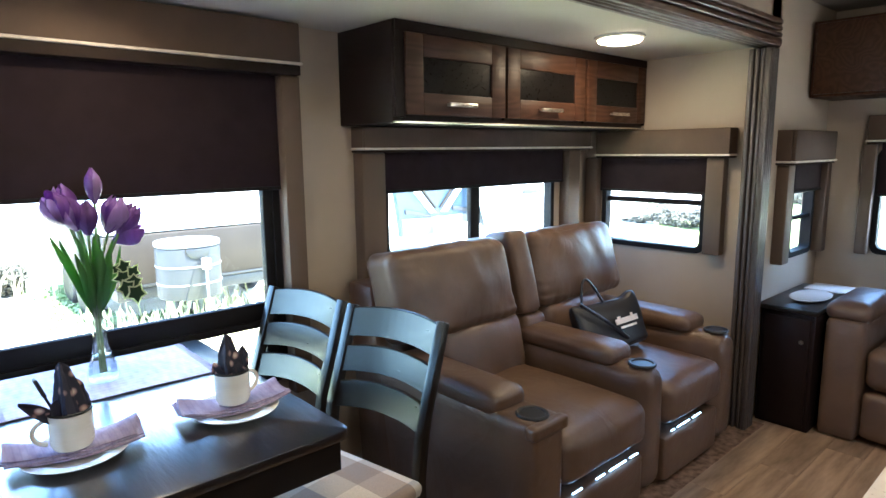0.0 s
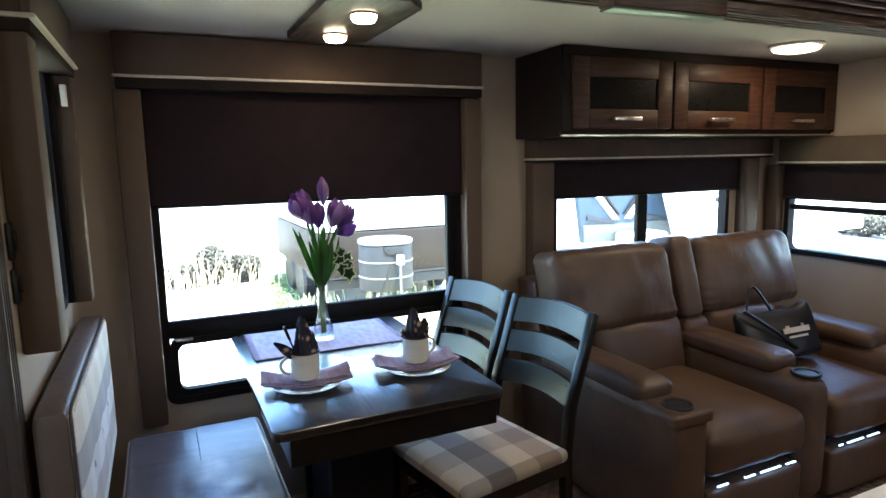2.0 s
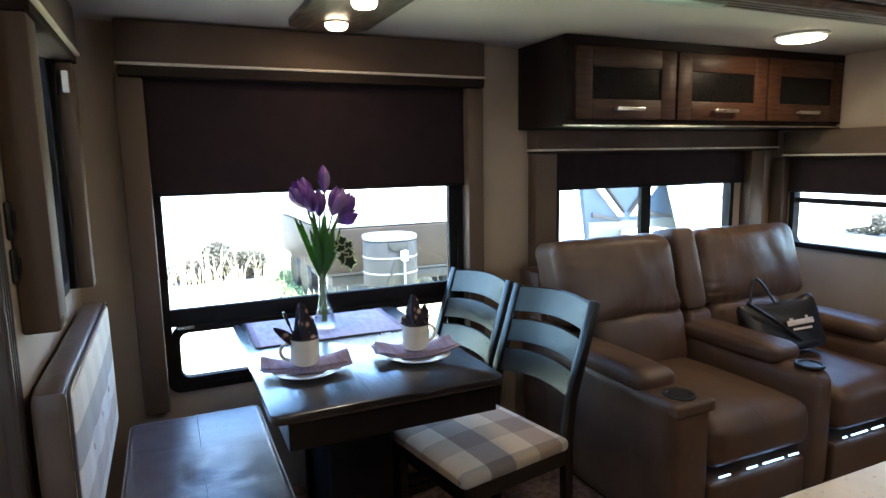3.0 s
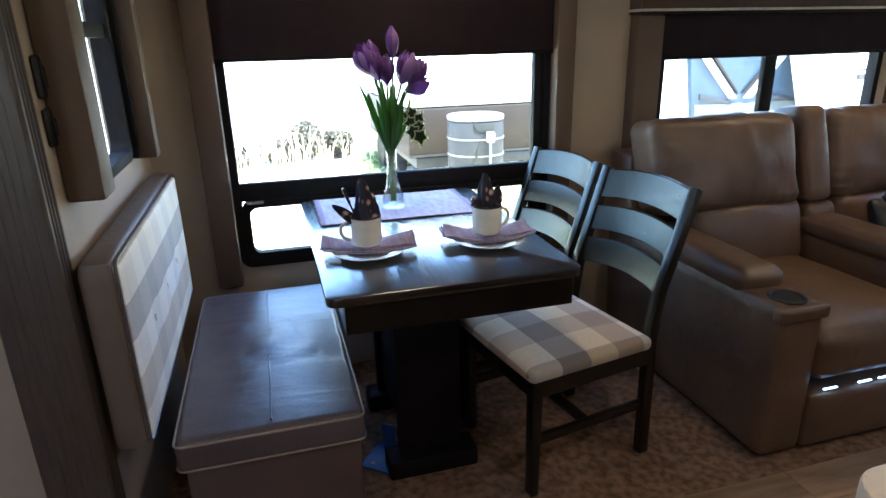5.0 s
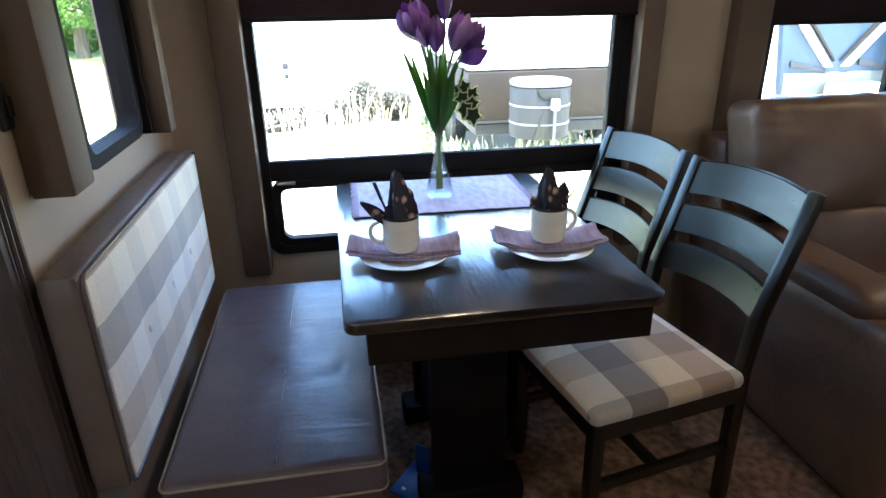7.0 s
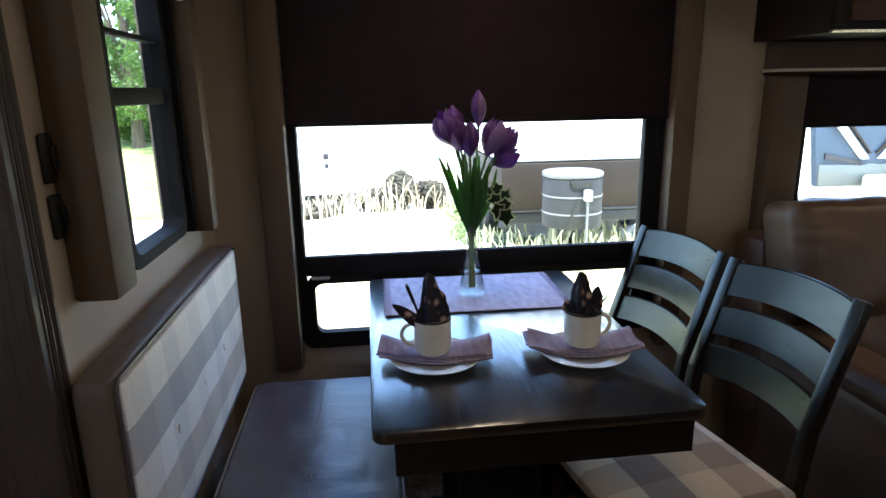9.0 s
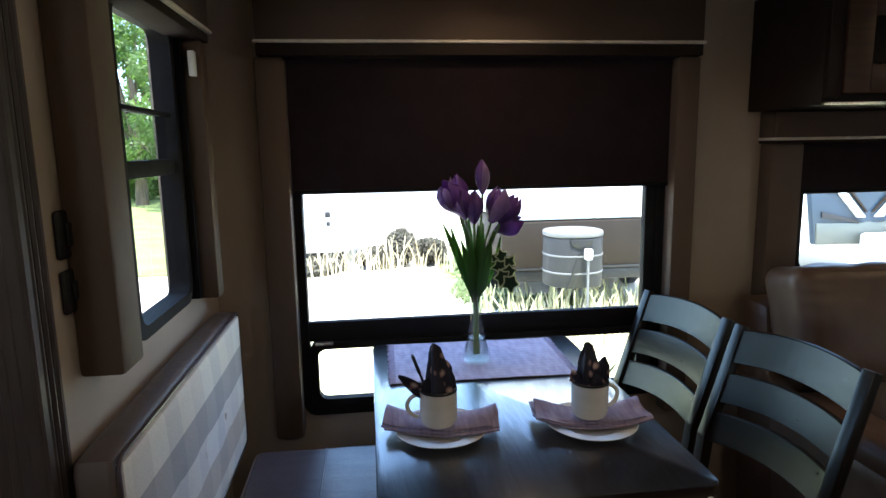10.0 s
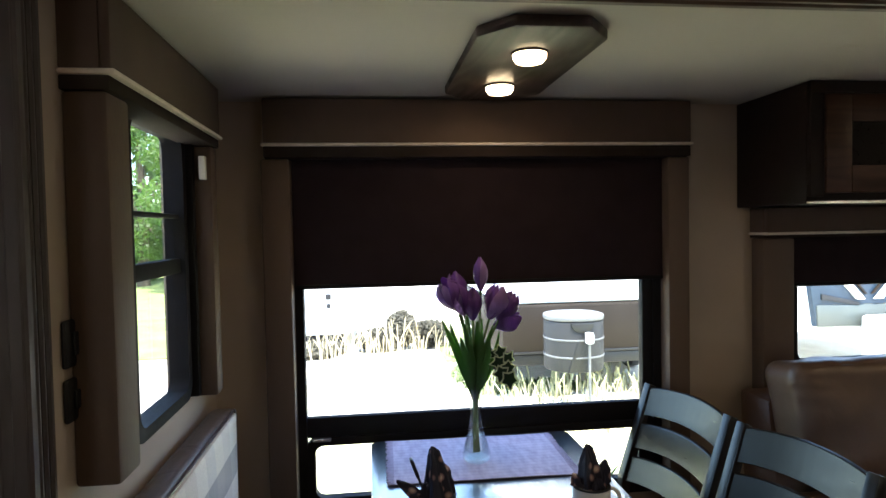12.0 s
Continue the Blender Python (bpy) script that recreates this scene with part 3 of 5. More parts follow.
# Three unseen pucks added on the main ceiling, as warm fill for the room.
for x, y, share in ((0.3, 0.0, 0.5), (2.9, 0.7, 1.0), (1.6, 0.2, 1.0)):
    puck_light(x, y, MCEIL, ROOM_WATTS * share)


# ---- wall cabinet over the sofa ----
def wall_cabinet():
    x0, x1, y0, z0, z1 = 2.015, 3.752, 2.345, 1.492, 1.857
    th = thing("wall_cabinet", "dark wooden wall cabinet with three doors and nickel handles", "cabinet", (x0, y0, z0))
    part("body", box(x0, x1, y0 + 0.022, WY - 0.002, z0, z1, 0.003), M_CABDARK, th)
    part("light_rail", box(x0, x1, y0 + 0.002, y0 + 0.022, z0, z0 + 0.007, 0.002), M_STEEL, th, "bright metal edge strip")
    bm = bmesh.new()
    for a, b in ((x0, 2.061), (2.603, 2.613), (3.179, 3.191), (3.742, x1)):
        box(a, b, y0 + 0.004, y0 + 0.022, z0 + 0.02, z1, 0.002, 1, bm)
    box(x0, x1, y0 + 0.002, y0 + 0.022, z1 - 0.038, z1, 0.002, 1, bm)
    part("face_frame", bm, M_CABDARK, th)
    for a, b in ((2.063, 2.601), (2.615, 3.177), (3.193, 3.740)):
        za, zb, s = z0 + 0.030, z1 - 0.040, 0.082
        door = part("door", prism([(a, za), (b, za), (b, zb), (a, zb)], y0 + 0.012, y0 + 0.021, 1), M_CAB, th, "brown cabinet door")
        bm = bmesh.new()
        for q in ((a, a + s, za, zb), (b - s, b, za, zb), (a + s, b - s, za, za + s), (a + s, b - s, zb - s, zb)):
            box(q[0], q[1], y0 - 0.004, y0 + 0.012, q[2], q[3], 0.003, 2, bm)
        part("stile_frame", bm, M_CAB, door)
        part("insert", box(a + s, b - s, y0 + 0.004, y0 + 0.011, za + s, zb - s), M_BLACKGLASS, door, "dark glossy insert")
        c = (a + b) / 2
        bm = box(c - 0.075, c + 0.075, y0 - 0.032, y0 - 0.022, za + 0.034, za + 0.050, 0.003)
        box(c - 0.07, c - 0.055, y0 - 0.024, y0 - 0.004, za + 0.037, za + 0.047, 0.002, 1, bm)
        box(c + 0.055, c + 0.07, y0 - 0.024, y0 - 0.004, za + 0.037, za + 0.047, 0.002, 1, bm)
        part("handle", bm, M_STEEL, door, "brushed nickel bar handle")


wall_cabinet()


# ---- the theatre sofa ----
def gather(t, x0, x1, z0, z1, seed):
    """Puckers the leather along the seams of a cushion: short folds that run in from its edges."""
    for v in t.verts:
        if v.co.y > 2.36:
            continue
        side = min(v.co.x - x0, x1 - v.co.x)
        foot = v.co.z - z0
        top = z1 - v.co.z
        wave = math.sin(v.co.z * 150 + 2 * noise.noise((v.co.z * 20, seed, 0))) * math.exp(-max(side - 0.02, 0) / 0.045)
        wave += 0.8 * math.sin(v.co.x * 120 + 3 * noise.noise((v.co.x * 14, seed, 4))) * math.exp(-max(foot - 0.03, 0) / 0.04)
        wave += 0.6 * math.sin(v.co.x * 95 + 3 * noise.noise((v.co.x * 11, seed, 9))) * math.exp(-max(top - 0.03, 0) / 0.05)
        v.co.y += 0.0024 * wave * (0.6 + 0.8 * noise.noise(v.co * 6))


def sofa():
    th = thing("reclining_sofa", "taupe leather two-seat reclining sofa with cup holders, below the window", "sofa", (2.75, 2.1, 0.006))
    arms = [(1.985, 2.150), (2.665, 2.825), (3.315, 3.485)]
    yf, yb = 1.668, 2.58
    for i, (a, b) in enumerate(arms):
        bm = cushion(a, b, yf, yb - 0.1, 0.03, 0.547, 0.025 if i == 0 else 0.07, (0.008, 0.006, 0.0), 13)
        part("arm_box", bm, M_LEATHER, th)
        part("arm_pad", cushion(a - 0.005, b + 0.005, yf + 0.16, yb - 0.16, 0.52, 0.600, 0.035, (0.004, 0.008, 0.010), 9), M_LEATHER, th)
        m = Matrix.Translation(((a + b) / 2, yf + 0.07, 0))
        part("cup_holder", lathe([(0.030, 0.546), (0.040, 0.547), (0.043, 0.553), (0.051, 0.554), (0.055, 0.549), (0.054, 0.544), (0.03, 0.544)], 32, None, m), M_BLACKPL, th, "black cup holder ring")
        # Flat black disc instead of a hollow: the shade inside is its colour.
        part("cup_well_disc", lathe([(0.040, 0.5465), (0.040, 0.5485)], 32, None, m), M_BLACKRIM, th)
        if i == 0:
            part("arm_cap", cushion(a - 0.006, b + 0.006, yf - 0.012, yf + 0.03, 0.50, 0.545, 0.012, (0, 0.003, 0)), M_LEATHER, th)
    for a, b in ((2.150, 2.665), (2.825, 3.315)):
        s = int(a * 10)
        part("seat", cushion(a + 0.004, b - 0.004, yf - 0.015, 2.34, 0.27, 0.445, 0.05, (0.0, 0.012, 0.03), 13, rumple=0.004, seed=s), M_LEATHER, th)
        part("footrest", cushion(a + 0.006, b - 0.006, yf - 0.002, yf + 0.10, 0.03, 0.225, 0.02, (0, 0.008, 0)), M_LEATHER, th)
        lean = Matrix.Translation((0, 2.27, 0.42)) @ Matrix.Rotation(radians(-11), 4, "X") @ Matrix.Translation((0, -2.27, -0.42))
        part("lumbar", cushion(a + 0.004, b - 0.004, 2.235, 2.42, 0.40, 0.69, 0.06, (0, 0.03, 0.01), 15, m=lean, rumple=0.013, seed=s + 3), M_LEATHER, th)
        x0b, x1b, tp = (1.99, 2.645, (-0.03, -0.04)) if a < 2.5 else (2.80, 3.50, (-0.03, -0.07))
        t = cushion(x0b + 0.004, x1b - 0.004, 2.225, 2.42, 0.655, 1.02, 0.05, (0, 0.03, 0.006), 45, m=lean, rumple=0.010, seed=s + 5, taper=tp)
        gather(t, x0b + 0.004, x1b - 0.004, 0.655, 1.02, s)
        part("headrest", t, M_LEATHER, th)
        k = 15
        for j in range(k):
            if (j * 7 + s) % 5 == 0 or (a < 2.5 and 1 < j < 5) or (a > 2.5 and j > 9):
                continue
            u = a + 0.05 + (b - a - 0.1) * j / k
            dz = 0.004 * ((j * 3 + s) % 3)
            part("led_strip", box(u, u + (b - a - 0.1) / k * 0.98, yf - 0.003, yf + 0.004, 0.239 + dz, 0.2445 + dz, 0.002, 1), M_LED, th, "glowing blue-white light strip")
    lean = Matrix.Translation((0, 2.27, 0.42)) @ Matrix.Rotation(radians(-11), 4, "X") @ Matrix.Translation((0, -2.27, -0.42))
    part("console_back", cushion(2.66, 2.795, 2.225, 2.40, 0.655, 1.035, 0.03, (0, 0.01, 0.005), 11, m=lean, rumple=0.004, taper=(-0.04, -0.04)), M_LEATHER, th)
    part("console_lumbar", cushion(2.67, 2.82, 2.235, 2.40, 0.44, 0.65, 0.03, (0, 0.01, 0.005), 9, m=lean, rumple=0.004), M_LEATHER, th)
    part("back_shell", prism([(2.36, 0.03), (2.60, 0.03), (2.66, 0.86), (2.50, 0.86)], 1.98, 3.46, 0, 0.02), M_LEATHER, th)
    part("base", box(2.02, 3.48, 1.76, 2.5, 0.0, 0.26, 0.01), M_BLACKPL, th)


sofa()


# ---- dining table, bench and chairs ----
def table():
    x0, x1, y0, y1 = 0.696, 1.350, 1.690, 2.645
    th = thing("dining_table", "espresso-stained wooden dining table with rounded corners, under the window", "table", (1.02, 2.16, 0.006))
    part("tabletop", prism(rounded(x0, x1, y0, y1, 0.028), 0.726, 0.75, 2, 0.003), M_TABLE, th)
    for q in ((x0 + 0.042, x1 - 0.018, y0 + 0.022, y0 + 0.042), (x0 + 0.042, x1 - 0.018, y1 - 0.042, y1 - 0.022),
              (x0 + 0.042, x0 + 0.062, y0 + 0.042, y1 - 0.042), (x1 - 0.038, x1 - 0.018, y0 + 0.042, y1 - 0.042)):
        part("apron", box(*q, 0.643, 0.726, 0.002, 1), M_CHAIR, th)
    for y in (1.99, 2.38):
        part("pedestal", box(0.90, 1.10, y - 0.02, y + 0.02, 0.07, 0.643, 0.006), M_PEDESTAL, th)
        part("foot", box(0.86, 1.15, y - 0.05, y + 0.05, 0.0, 0.07, 0.012), M_PEDESTAL, th)
    part("pedestal_panel", box(0.92, 1.08, 2.011, 2.359, 0.12, 0.60, 0.004), M_PEDESTAL, th)


def bench():
    th = thing("dinette_bench", "brown vinyl storage bench with a piped seat cushion", "bench", (0.53, 2.16, 0.006))
    part("base", box(0.345, 0.748, 1.655, 2.50, 0.0, 0.395, 0.01), M_BENCHBASE, th, "brown vinyl bench base")
    t = cushion(0.333, 0.757, 1.638, 2.505, 0.395, 0.476, 0.014, (0.003, 0.003, 0.012), 47, rumple=0.0022)
    creases = [((0.36, 1.99), (0.50, 1.975), 0.0045), ((0.50, 2.0), (0.62, 2.03), 0.006), ((0.54, 1.955), (0.66, 1.97), 0.0045), ((0.50, 2.10), (0.60, 2.14), 0.004),
               ((0.47, 1.88), (0.54, 1.90), 0.003), ((0.40, 2.2), (0.5, 2.19), 0.003)]
    for v in t.verts:
        if v.co.z > 0.465:
            for (ax, ay), (bx, by), h in creases:
                d = Vector((bx - ax, by - ay))
                q = Vector((v.co.x - ax, v.co.y - ay))
                k = max(0, min(1, q.dot(d) / d.length_squared))
                e = (q - d * k).length / 0.011
                v.co.z += 1.15 * h * math.exp(-e * e) * (0.4 + math.sin(math.pi * k)) - 0.4 * h * math.exp(-(e - 1.8) ** 2)
    seat = part("seat_cushion", t, M_BENCH, th)
    for z in (0.466, 0.402):
        part("piping", tube([(x, y, z) for x, y in rounded(0.331, 0.759, 1.636, 2.507, 0.02, 4)] + [(0.759, 2.487, z)], 0.003, 6), M_BENCHPIPE, seat, "tan piping")
    part("seam", box(0.5435, 0.5465, 1.66, 2.48, 0.481, 0.4875, 0.001, 1), M_BENCH, seat)


def bench_back():
    th = thing("bench_backrest", "tufted brown vinyl backrest cushion with a checked cloth face", "cushion", (0.23, 2.12, 0.466))
    part("body", cushion(0.213, 0.286, 1.655, 2.588, 0.466, 0.908, 0.02, (0, 0.0, 0.004), 9), M_BENCHSIDE, th)
    t = cushion(0.272, 0.294, 1.668, 2.575, 0.482, 0.894, 0.010, (0.010, 0, 0), 21)
    buttons = [(1.90, 0.676), (2.11, 0.676), (2.32, 0.678)]
    for v in t.verts:
        if v.co.x > 0.29:
            for y, z in buttons:
                d2 = (v.co.y - y) ** 2 + (v.co.z - z) ** 2
                v.co.x -= 0.012 * math.exp(-d2 / 0.0016)
    part("face", t, M_PLAIDB, th, "cream, tan and grey checked cloth face")
    part("piping", tube([(0.287, y, z) for y, z in rounded(1.662, 2.581, 0.474, 0.902, 0.02, 4)] + [(0.287, 2.581, 0.882)], 0.004, 6), M_BENCH, th)
    for y, z in buttons:
        part("button", lathe([(0.010, 0), (0.009, 0.004), (0.004, 0.006)], 12, None, Matrix.Translation((0.293, y, z)) @ Matrix.Rotation(radians(90), 4, "Y")), M_PLAIDB, th)


def chair():
    """Ladder-back chair, at the origin, facing -x."""
    th = thing("dining_chair", "black-brown ladder-back dining chair with a checked cloth seat", "chair", (0, 0, 0), "dining chairs")
    d, w = 0.215, 0.208
    part("seat", cushion(-d - 0.020, d - 0.010, -w - 0.022, w + 0.008, 0.396, 0.442, 0.020, (0.004, 0.004, 0.014), 15), M_PLAID, th, "cream, tan and grey checked cloth seat", local=True)
    bm = bmesh.new()
    for q in ((-d, d, -w, -w + 0.022), (-d, d, w - 0.022, w), (-d, -d + 0.022, -w + 0.022, w - 0.022), (d - 0.022, d, -w + 0.022, w - 0.022)):
        box(*q, 0.335, 0.397, 0.004, 1, bm)
    part("seat_frame", bm, M_CHAIR, th, local=True)
    for s in (-1, 1):
        c = s * (w - 0.018)
        part("leg", prism([(-d, 0.384), (-d + 0.036, 0.384), (-d + 0.030, 0.0), (-d + 0.004, 0.0)], c - 0.018, c + 0.018, 1, 0.004), M_CHAIR, th, local=True)
        side = [(d, 0.0), (d + 0.036, 0.0), (d + 0.030, 0.42), (d + 0.050, 0.56), (d + 0.155, 0.868), (d + 0.127, 0.880), (d + 0.016, 0.57), (d - 0.006, 0.42)]
        part("leg", prism(side, c - 0.015, c + 0.017, 1, 0.004), M_CHAIR, th, "raked rear leg and back post", local=True)
        part("stretcher", box(-d + 0.03, d + 0.005, c - 0.008, c + 0.012, 0.17, 0.20, 0.004), M_CHAIR, th, local=True)
    part("stretcher", box(-0.01, 0.012, -w + 0.03, w - 0.03, 0.17, 0.20, 0.004), M_CHAIR, th, local=True)
    for z0, z1 in ((0.775, 0.866), (0.665, 0.745), (0.555, 0.635)):
        t = bmesh.new()
        n = 12
        rows = []
        for j in range(n + 1):
            y = -w + 0.03 + (2 * w - 0.06) * j / n
            bow = 0.022 * (1 - (2 * j / n - 1) ** 2)
            arch = 0.014 * (1 - (2 * j / n - 1) ** 2)
            col = []
            for z, top in ((z0, 0), (z1, 1)):
                zz = z + (arch if top else arch * 0.9)
                x = d + 0.033 + (zz - 0.56) * 0.335 + bow
                for off in (-0.007, 0.007):
                    col.append(t.verts.new((x + off, y, zz)))
            rows.append(col)
        for a, b in zip(rows, rows[1:]):
            for i, k in ((0, 1), (1, 3), (3, 2), (2, 0)):
                t.faces.new((a[i], a[k], b[k], b[i]))
        t.faces.new([rows[0][i] for i in (0, 1, 3, 2)])
        t.faces.new([rows[-1][i] for i in (0, 1, 3, 2)])
        bmesh.ops.recalc_face_normals(t, faces=t.faces)
        bmesh.ops.bevel(t, geom=t.edges[:], offset=0.002, segments=1, affect="EDGES")
        part("slat", t, M_CHAIR, th, local=True)
    return th


table()
bench()
bench_back()
first_chair = chair()
first_chair.matrix_basis = pose(1.417, 1.988, 0.006, 0, 0, 10.5)
copy_thing(first_chair, pose(1.351, 2.435, 0.006, 0, 0, 9.8))


# ---- rear corner of the main room ----
def end_table():
    th = thing("end_table", "small dark brown end table beside a recliner", "side table", (4.1, 1.56, 0))
    part("body", box(3.80, 4.40, 1.44, 1.685, 0.004, 0.595, 0.006), M_CABDARK, th)
    part("tabletop", box(3.77, 4.42, 1.43, 1.698, 0.598, 0.622, 0.005), M_CHAIR, th)
    door = part("door", box(3.788, 3.80, 1.46, 1.665, 0.03, 0.57, 0.003), M_CABDARK, th)
    part("knob", lathe([(0.006, 0), (0.006, 0.012), (0.011, 0.016), (0.008, 0.024)], 14, None, Matrix.Translation((3.789, 1.49, 0.46)) @ Matrix.Rotation(radians(-90), 4, "Y")), M_STEEL, door, "nickel knob")


def recliner():
    th = thing("recliner", "taupe leather recliner against the rear wall", "sofa", (4.2, 0.9, 0))
    part("arm_box", cushion(3.84, 4.52, 1.25, 1.42, 0.005, 0.59, 0.03, (0.01, 0.008, 0)), M_LEATHER, th)
    part("arm_pad", cushion(3.86, 4.35, 1.235, 1.43, 0.57, 0.665, 0.045, (0.01, 0.005, 0.01)), M_LEATHER, th)
    part("seat", cushion(3.84, 4.35, 0.60, 1.245, 0.27, 0.47, 0.06, (0.01, 0, 0.03), 11, rumple=0.005), M_LEATHER, th)
    part("footrest", cushion(3.85, 3.95, 0.60, 1.245, 0.03, 0.26, 0.03, (0.008, 0, 0)), M_LEATHER, th)
    part("backrest", cushion(4.26, 4.52, 0.60, 1.25, 0.46, 1.02, 0.08, (0.03, 0, 0.02), 11, rumple=0.006), M_LEATHER, th)


def rear_cabinet():
    th = thing("overhead_cabinet", "brown wooden overhead cabinet on the rear wall", "cabinet", (4.4, 0.9, 1.64))
    part("body", box(4.24, 4.598, 0.2, 1.69, 1.64, 2.02, 0.004), M_CAB, th)
    for a, b in ((0.22, 0.93), (0.95, 1.67)):
        part("door", box(4.218, 4.238, a, b, 1.655, 2.005, 0.004), M_CAB, th)


def island():
    th = thing("kitchen_island", "kitchen island with a pale laminate worktop", "counter", (2.0, 0.2, 0))
    part("base", box(1.15, 2.7, -0.30, 0.675, 0.0, 0.882, 0.004), M_CAB, th)
    part("worktop", prism(rounded(1.09, 2.76, -0.36, 0.735, 0.04), 0.884, 0.92, 2, 0.006), M_COUNTER, th)


end_table()
recliner()
rear_cabinet()
island()
def header_panel():
    th = thing("control_panel_box", "dark box with a greenish metal underside on the header", "panel box", (1.83, 1.61, 1.797))
    part("housing", box(1.62, 2.04, 1.58, 1.645, 1.805, 1.95, 0.004), M_TRIM, th)
    part("underside", box(1.625, 2.035, 1.583, 1.645, 1.797, 1.804, 0.002), mat("green_grey_metal", (0.16, 0.2, 0.16), 0.35, 0.6, scale=6), th, "greenish metal underside")
    for i in range(3):
        part("louvre", box(1.64, 2.02, 1.572, 1.58, 1.85 + 0.03 * i, 1.865 + 0.03 * i, 0.002), M_CABDARK, th)


def wall_switch(z0, z1):
    th = thing("wall_switch", "black plastic switch plate on the wall", "switch", (WX0, 1.735, z0))
    part("plate", box(WX0, WX0 + 0.010, 1.726, 1.792, z0, z1, 0.005), M_BLACKPL, th)
    part("rocker", box(WX0 + 0.010, WX0 + 0.015, 1.745, 1.773, z0 + 0.02, z1 - 0.02, 0.003), M_BLACKPL, th)


def shade_bracket():
    th = thing("shade_bracket", "white plastic clip on the dark window board", "clip", (WX0 + 0.06, 2.43, 1.6))
    part("clip", box(WX0 + 0.045, WX0 + 0.062, 2.415, 2.4385, 1.585, 1.65, 0.003), M_WHITE, th)


def blue_bracket():
    th = thing("blue_bracket", "blue painted steel bracket on the carpet under the table", "bracket", (0.84, 2.02, 0.006))
    m = Matrix.Translation((0.865, 2.06, 0)) @ Matrix.Rotation(radians(-38), 4, "Z")
    bm = box(-0.055, 0.055, -0.07, 0.07, 0.007, 0.013, 0.002)
    bmesh.ops.transform(bm, matrix=m, verts=bm.verts)
    part("foot_plate", bm, M_BLUE, th)
    bm = box(-0.022, 0.022, 0.03, 0.036, 0.012, 0.115, 0.002)
    bmesh.ops.transform(bm, matrix=m, verts=bm.verts)
    part("upright", bm, M_BLUE, th)
    bm = lathe([(0.007, 0.013), (0.007, 0.016), (0.003, 0.017)], 10, None, m @ Matrix.Translation((-0.02, -0.045, 0)))
    part("bolt", bm, M_STEEL, th)


header_panel()
wall_switch(1.218, 1.298)
wall_switch(1.127, 1.200)
shade_bracket()
blue_bracket()


# ---- the laid table ----
TT = 0.7505


def woven_mat(name, a, b, pitch, axis=1):
    """Ribbed cloth in two tones, striped across one axis."""
    m = mat(name, a, 0.9, dark=b, scale=60, bump=0.7, bump_scale=420, stretch=(1, 0.35, 1))
    n, l = m.node_tree.nodes, m.node_tree.links
    wv = n.new("ShaderNodeTexWave")
    wv.bands_direction = "X" if axis == 0 else "Y"
    wv.inputs["Scale"].default_value, wv.inputs["Distortion"].default_value = 0.314 / pitch, 0.6
    tc = [x for x in n if x.type == "TEX_COORD"][0]
    l.new(tc.outputs["Object"], wv.inputs[0])
    rp = n.new("ShaderNodeValToRGB")
    rp.color_ramp.elements[0].color, rp.color_ramp.elements[0].position = (0.9, 0.89, 0.91, 1), 0.05
    rp.color_ramp.elements[1].color, rp.color_ramp.elements[1].position = (1, 1, 1, 1), 0.25
    l.new(wv.outputs["Fac"], rp.inputs[0])
    mx = n.new("ShaderNodeMix")
    mx.data_type, mx.blend_type = "RGBA", "MULTIPLY"
    mx.inputs[0].default_value = 1.0
    b_ = n["Principled BSDF"]
    l.new(b_.inputs["Base Color"].links[0].from_socket, mx.inputs[6])
    l.new(rp.outputs[0], mx.inputs[7])
    l.new(mx.outputs[2], b_.inputs["Base Color"])
    return m


M_MAT = woven_mat("lilac_weave", (0.58, 0.52, 0.62), (0.42, 0.36, 0.47), 0.022, 1)
M_FRINGE = mat("lilac_fringe", (0.46, 0.40, 0.52), 0.9, scale=80)
M_NAPKIN = woven_mat("mauve_weave", (0.38, 0.32, 0.42), (0.25, 0.2, 0.3), 0.012, 0)


def floral_mat():
    """Black cotton with scattered cream and rose flowers."""
    m = mat("floral_cotton", (0.02, 0.018, 0.03), 0.8, bump=0.4, bump_scale=500)
    n, l = m.node_tree.nodes, m.node_tree.links
    tc = [x for x in n if x.type == "TEX_COORD"][0]
    vo = n.new("ShaderNodeTexVoronoi")
    vo.inputs["Scale"].default_value = 44
    vo.inputs["Randomness"].default_value = 1.0
    l.new(tc.outputs["Object"], vo.inputs["Vector"])
    r = n.new("ShaderNodeValToRGB")
    r.color_ramp.elements[0].color, r.color_ramp.elements[0].position = (0.62, 0.46, 0.34, 1), 0.14
    r.color_ramp.elements[1].color, r.color_ramp.elements[1].position = (0.014, 0.012, 0.024, 1), 0.46
    e = r.color_ramp.elements.new(0.30)
    e.color = (0.34, 0.2, 0.18, 1)
    l.new(vo.outputs["Distance"], r.inputs[0])
    pick = n.new("ShaderNodeMath")
    pick.operation, pick.inputs[1].default_value = "GREATER_THAN", 0.5
    l.new(vo.outputs["Color"], pick.inputs[0])
    mx = n.new("ShaderNodeMix")
    mx.data_type = "RGBA"
    mx.inputs[6].default_value = (0.014, 0.012, 0.024, 1)
    l.new(pick.outputs[0], mx.inputs[0])
    l.new(r.outputs[0], mx.inputs[7])
    l.new(mx.outputs[2], n["Principled BSDF"].inputs["Base Color"])
    return m


M_FLORAL = floral_mat()


